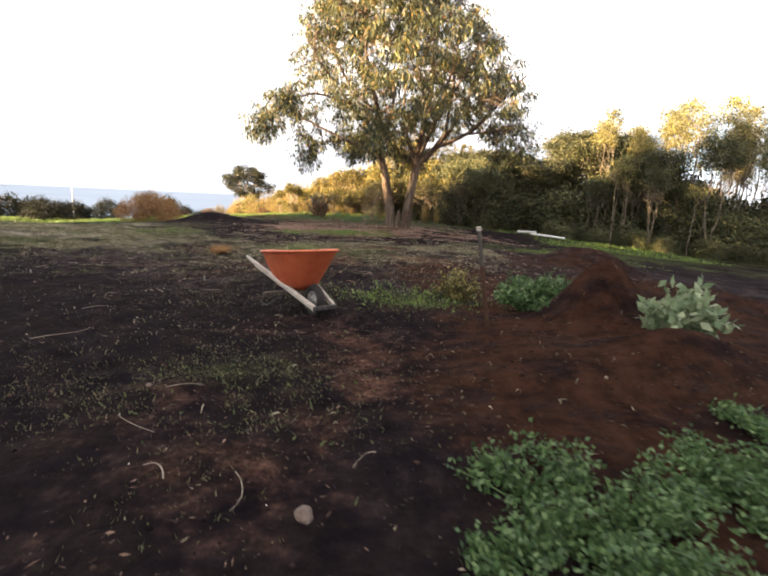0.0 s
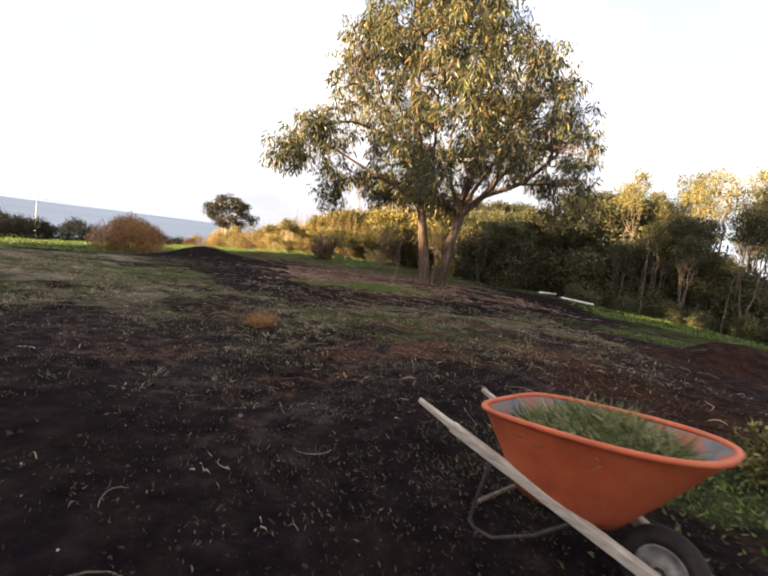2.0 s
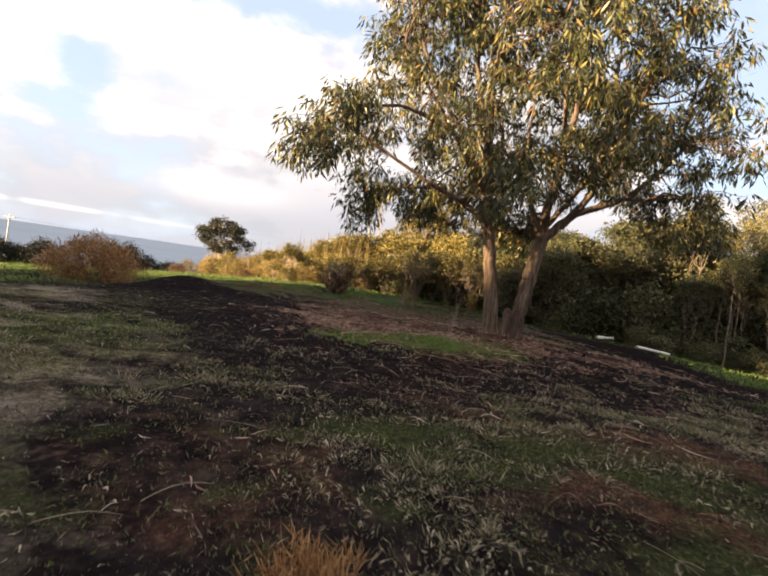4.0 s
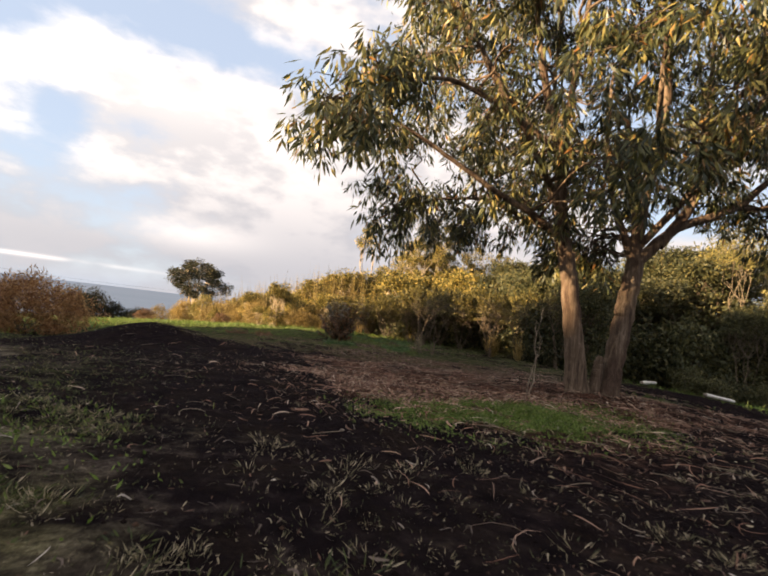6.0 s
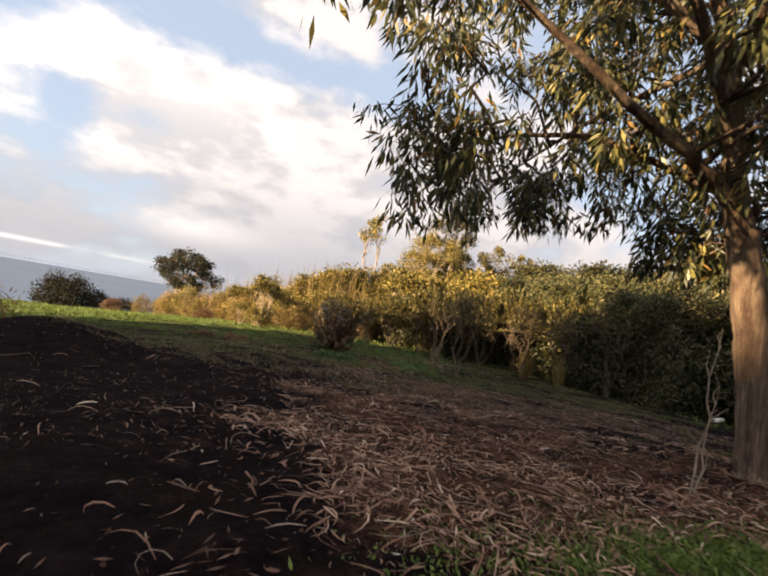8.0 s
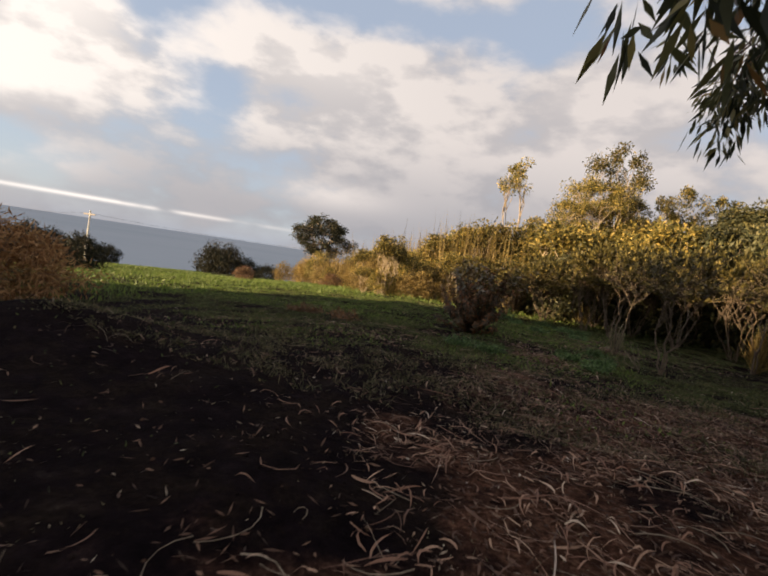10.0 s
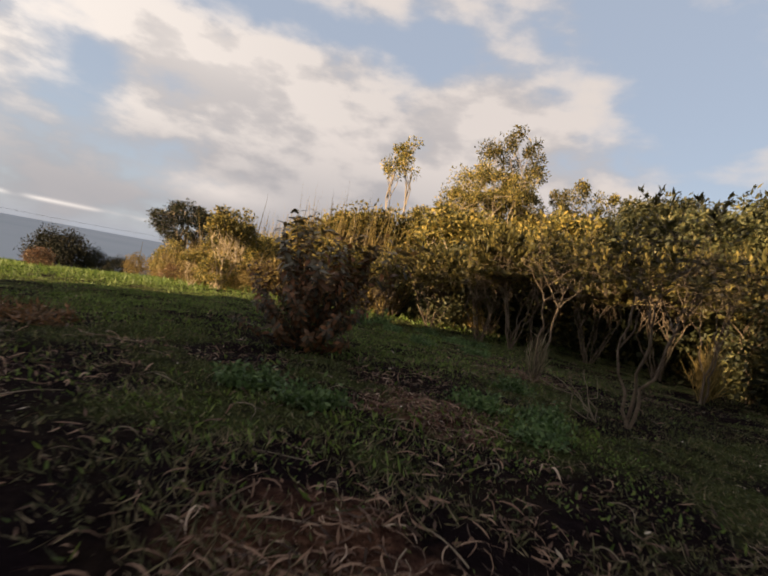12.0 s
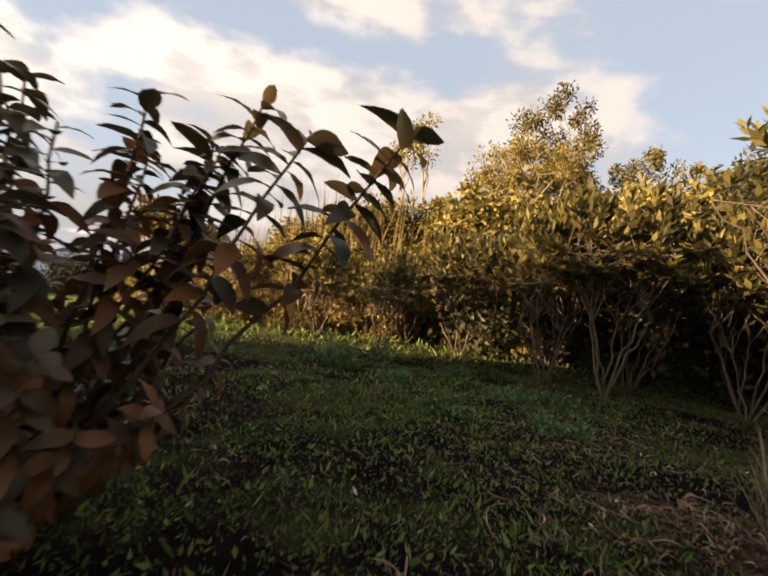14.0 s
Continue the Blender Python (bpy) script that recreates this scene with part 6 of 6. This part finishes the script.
def small_things():
    weed("nettle_clump", "clump of green nettle-like weeds in red soil", 2.75, -0.5, 0.5, 0.13, 6500, 0.03, 0.017, M_WEED, 1, stalks=40)
    weed("nettle_clump", "clump of green nettle-like weeds in red soil", 3.5, -0.32, 0.45, 0.13, 4500, 0.03, 0.017, M_WEED, 2, stalks=30)
    weed("nettle_clump", "clump of green nettle-like weeds in red soil", 4.1, 0.1, 0.4, 0.13, 3200, 0.03, 0.017, M_WEED, 9, stalks=24)
    weed("leafy_weed", "low spreading bright green weed on red soil", 3.62, 2.85, 0.42, 0.36, 2600, 0.055, 0.025, M_WEED, 3, stalks=44)
    weed("leafy_weed", "low bright green weed on red soil", 4.05, 3.05, 0.32, 0.26, 1200, 0.055, 0.025, M_WEED, 13, stalks=26)
    weed("pale_weed", "pale grey-green broad-leaved weed", 4.3, 1.5, 0.27, 0.42, 800, 0.10, 0.055, M_PALEWEED, 4, stalks=16)
    weed("dark_weed", "dark green upright bushy weed", 2.92, 3.42, 0.27, 0.42, 1700, 0.05, 0.024, M_SHRUB, 5, stalks=22)
    weed("straw_tuft", "rust-coloured tuft of dry grass", -0.81, 6.25, 0.2, 0.1, 900, 0.09, 0.006, M_RUSTY_STRAW, 6, up=1.2, stalks=20)
    weed("green_weed", "small bright green weed in the grass", -0.75, 25.6, 0.28, 0.3, 420, 0.07, 0.03, M_WEED, 7, stalks=14)
    weed("green_weed", "small bright green weed in the grass", -0.25, 26.4, 0.22, 0.25, 320, 0.07, 0.03, M_WEED, 8, stalks=12)
    weed("straw_tuft", "upright tuft of golden dry grass", 4.1, 23.4, 0.22, 0.8, 500, 0.3, 0.012, M_GOLD, 10, up=2.5, stalks=20)
    weed("straw_tuft", "upright tuft of golden dry grass", 4.65, 22.55, 0.2, 0.8, 420, 0.25, 0.01, M_GOLD, 12, up=2.5, stalks=18)
    weed("straw_tuft", "upright tuft of golden dry grass", 1.3, 22.6, 0.10, 0.40, 200, 0.28, 0.008, M_STRAW, 14, up=3, stalks=12)
    for x, y, h, sd in ((2.15, 28.5, 0.5, 31), (2.3, 28.9, 0.6, 32), (-1.3, 29.2, 1.1, 33), (-0.7, 29.6, 1.2, 34), (-1.9, 29.8, 1.2, 35), (-0.2, 29.3, 1.0, 36), (0.3, 29.7, 1.1, 37), (-2.6, 30.2, 1.1, 38)):
        weed("straw_tuft", "upright tuft of golden dry grass", x, y, 0.35, h, 700, 0.36, 0.012, M_GOLD, sd, up=3.0, stalks=24)
    for k, (x, y) in enumerate(((0.2, 24.2), (0.9, 24.9), (-0.15, 25.2), (1.0, 24.1), (1.3, 25.1), (0.6, 26.1), (0.3, 20.0), (0.55, 20.5), (0.1, 20.6), (-1.1, 19.9), (-1.5, 20.2), (0.7, 21.6))):
        weed("low_weed", "low dark green leafy weed in the turf", x, y, 0.24, 0.10, 700, 0.045, 0.022, M_WEED, 50 + k, up=0.3, stalks=22)
    # wooden stake with a pale capped top
    x, y = 3.0, 2.12
    st = thing("stake", (x, y, ground_z(x, y) - 0.05), "dark wooden stake with a pale top in the soil", "stake")
    bm = bmesh.new()
    box_bm(bm, (0, 0, 0), (-0.12, -0.09, 0.60), 0.032, 0.028)
    part("foot", bm, M_REDMUD, st, "mud-stained lower end")
    bm = bmesh.new()
    box_bm(bm, (-0.12, -0.09, 0.60), (-0.18, -0.135, 0.90), 0.032, 0.028)
    part("post", bm, M_DARKWOOD, st)
    bm = bmesh.new()
    box_bm(bm, (-0.18, -0.135, 0.90), (-0.186, -0.14, 0.93), 0.042, 0.036, 0.8)
    part("cap", bm, M_GREYWOOD, st, "pale worn cap")
    # white pipes or poles lying at the wood's edge
    for (a, b, r) in (((8.74, 21.97), (10.03, 23.06), 0.06), ((8.53, 19.11), (10.56, 20.37), 0.045)):
        za, zb = ground_z(*a) + r, ground_z(*b) + r
        lo = tagged(new("pole"), "white weathered pole lying in the grass", "pole", "poles on the ground")
        V, F = tubes([(np.array([(a[0] + (b[0] - a[0]) * t, a[1] + (b[1] - a[1]) * t, za + (zb - za) * t + 0.05) for t in np.linspace(0, 1, 6)]), np.full(6, r))], 10)
        part_mesh("shaft", raw_mesh("shaft", V, F, M_WHITE, True), lo)
        for (p, z) in ((a, za), (b, zb)):
            V, F = lathe([(-0.012, 0.01), (-0.012, r), (0.012, r), (0.012, 0.01)], 12)
            c = part_mesh("end_cap", raw_mesh("end_cap", V, F, M_GREYWOOD, True), lo)
            c.matrix_basis = pose(p[0], p[1], z + 0.05, 0, 0, math.degrees(math.atan2(b[1] - a[1], b[0] - a[0])))
    # dry sapling stick beside the gum tree
    x, y = 1.25, 14.0
    dr = thing("dry_sapling", (x, y, ground_z(x, y) - 0.03), "thin leafless dry sapling beside the gum tree", "sapling")
    rs = np.random.RandomState(8)
    for k in range(2):
        b = bend((0.03 * k, 0, 0), (0.14 + 0.03 * k, 0.03, 1.3 - 0.45 * k), rs, 8, 0.02)
        tube_part("stem", b, np.linspace(0.009, 0.003, 8), M_STICK, dr, 6)
        for j in range(5):
            p = b[2 + j]
            tube_part("twig", bend(p, p + rs.normal(0, 0.10, 3) + [0, 0, 0.08], rs, 4, 0.06), np.linspace(0.005, 0.002, 4), M_STICK, dr, 5)
    # dead branch standing out of the turf
    x, y = 1.12, 20.85
    db = thing("dead_branch", (x, y, ground_z(x, y) - 0.02), "forked bleached dead branch leaning out of the turf", "branch")
    root = np.zeros(3)
    for k in range(5):
        e = np.array([-0.12 - 0.09 * k, 0.05 * k - 0.1, 0.42 - 0.05 * abs(k - 1)])
        tube_part("limb", bend(root, e, rs, 7, 0.06), np.linspace(0.006, 0.002, 7), M_STICK, db, 6)
    # half-buried stone in the soil
    for x, y, r, lab in ((1.81, -0.52, 0.04, "small rounded brown stone on the soil"), (0.75, 0.55, 0.022, "small pale stone on the soil"), (-0.4, 3.6, 0.02, "small pale stone on the soil")):
        bm = bmesh.new()
        bmesh.ops.create_icosphere(bm, subdivisions=2, radius=r)
        for v in bm.verts:
            v.co *= 0.85 + 0.3 * noise.noise(v.co * 30)
            v.co.z *= 0.7
        me = bpy.data.meshes.new("stone")
        bm.to_mesh(me)
        bm.free()
        me.materials.append(M_STONE)
        o = new("stone", me)
        o.location = (x, y, ground_z(x, y) + r * 0.3)
        tagged(o, lab, "stone", "stones on the soil")
    # utility pole with wires, far down the slope
    px, py = -26.8, 41.7
    pz = ground_z(px, py)
    up = thing("utility_pole", (px, py, pz - 0.1), "pale thin utility pole with wires, far off", "utility pole")
    top = 1.4 - pz
    tube_part("shaft", [(0, 0, 0), (0, 0, top * 0.5), (0.03, 0, top + 0.1)], [0.07, 0.06, 0.05], M_WHITE, up, 10)
    bm = bmesh.new()
    box_bm(bm, (-0.5, 0.1, top - 0.15), (0.5, -0.1, top - 0.15), 0.08, 0.08)
    part("crossarm", bm, M_GREYWOOD, up)
    for s in (-1, 1):
        w = [(s * 0.45 + 26 * t * s, -0.1 * s + 8 * t, top - 0.1 - 2.0 * t * (1 - t) + (0.6 if s > 0 else -0.2) * t) for t in np.linspace(0, 1, 14)]
        tube_part("wire", w, 0.005, M_RUBBER, up, 4)
    # white flowers in the scrub's foot
    rs = np.random.RandomState(4)
    fl = thing("white_flowers", (2.1, 28.6, ground_z(2.1, 28.6)), "patch of small white flowers at the foot of the scrub", "flowers")
    for k in range(26):
        p = np.array([rs.normal(0, 0.22), rs.normal(0, 0.12), rs.uniform(0.05, 0.28)])
        a = np.linspace(0, 2 * math.pi, 6)[:-1]
        V, F = leaves(np.repeat(p[None], 5, 0), np.stack([np.cos(a), np.sin(a), np.full(5, 0.35)], 1), np.stack([-np.sin(a), np.cos(a), np.zeros(5)], 1), 0.05, 0.035, 0.1)
        part_mesh("flower", raw_mesh("flower", V, F, M_PETAL), fl)
        tube_part("stalk", [(p[0], p[1], 0), (p[0], p[1], p[2] * 0.5), tuple(p)], 0.003, M_WEED, fl, 4)
    # reddish fallen fern fronds in the grass
    for x, y, sd in ((-4.2, 21.6, 1), (-3.4, 21.3, 2)):
        weed("dry_fronds", "flattened rust-red dry fronds in the grass", x, y, 0.35, 0.1, 500, 0.1, 0.018, M_RUST, 20 + sd, up=0.1, stalks=18)


def reeds():
    """Tall thin straw stalks rising over the scrub."""
    rs = np.random.RandomState(44)
    n = 1500
    t = rs.rand(n)
    x, y = -0.6 - 9.0 * t + rs.normal(0, 0.8, n), 31.0 + 14 * t + rs.normal(0, 1.2, n)
    h = rs.uniform(2.0, 3.5, n) * (1 - 0.25 * t)
    z = height(x, y)
    P = np.stack([x, y, z], 1)
    D = np.stack([rs.normal(0, 0.09, n), rs.normal(0, 0.09, n), np.ones(n)], 1)
    V, F = leaves(P, D, rs.normal(0, 1, (n, 3)) * [1, 1, 0.1], h, rs.uniform(0.02, 0.045, n), 0.1)
    tagged(new("reeds", raw_mesh("reeds", V, F, M_GOLD)), "tall straw-coloured reeds standing over the scrub", "reeds", kind="stuff")


broad_shrub()
wheelbarrow()
small_things()
reeds()
build_cover()
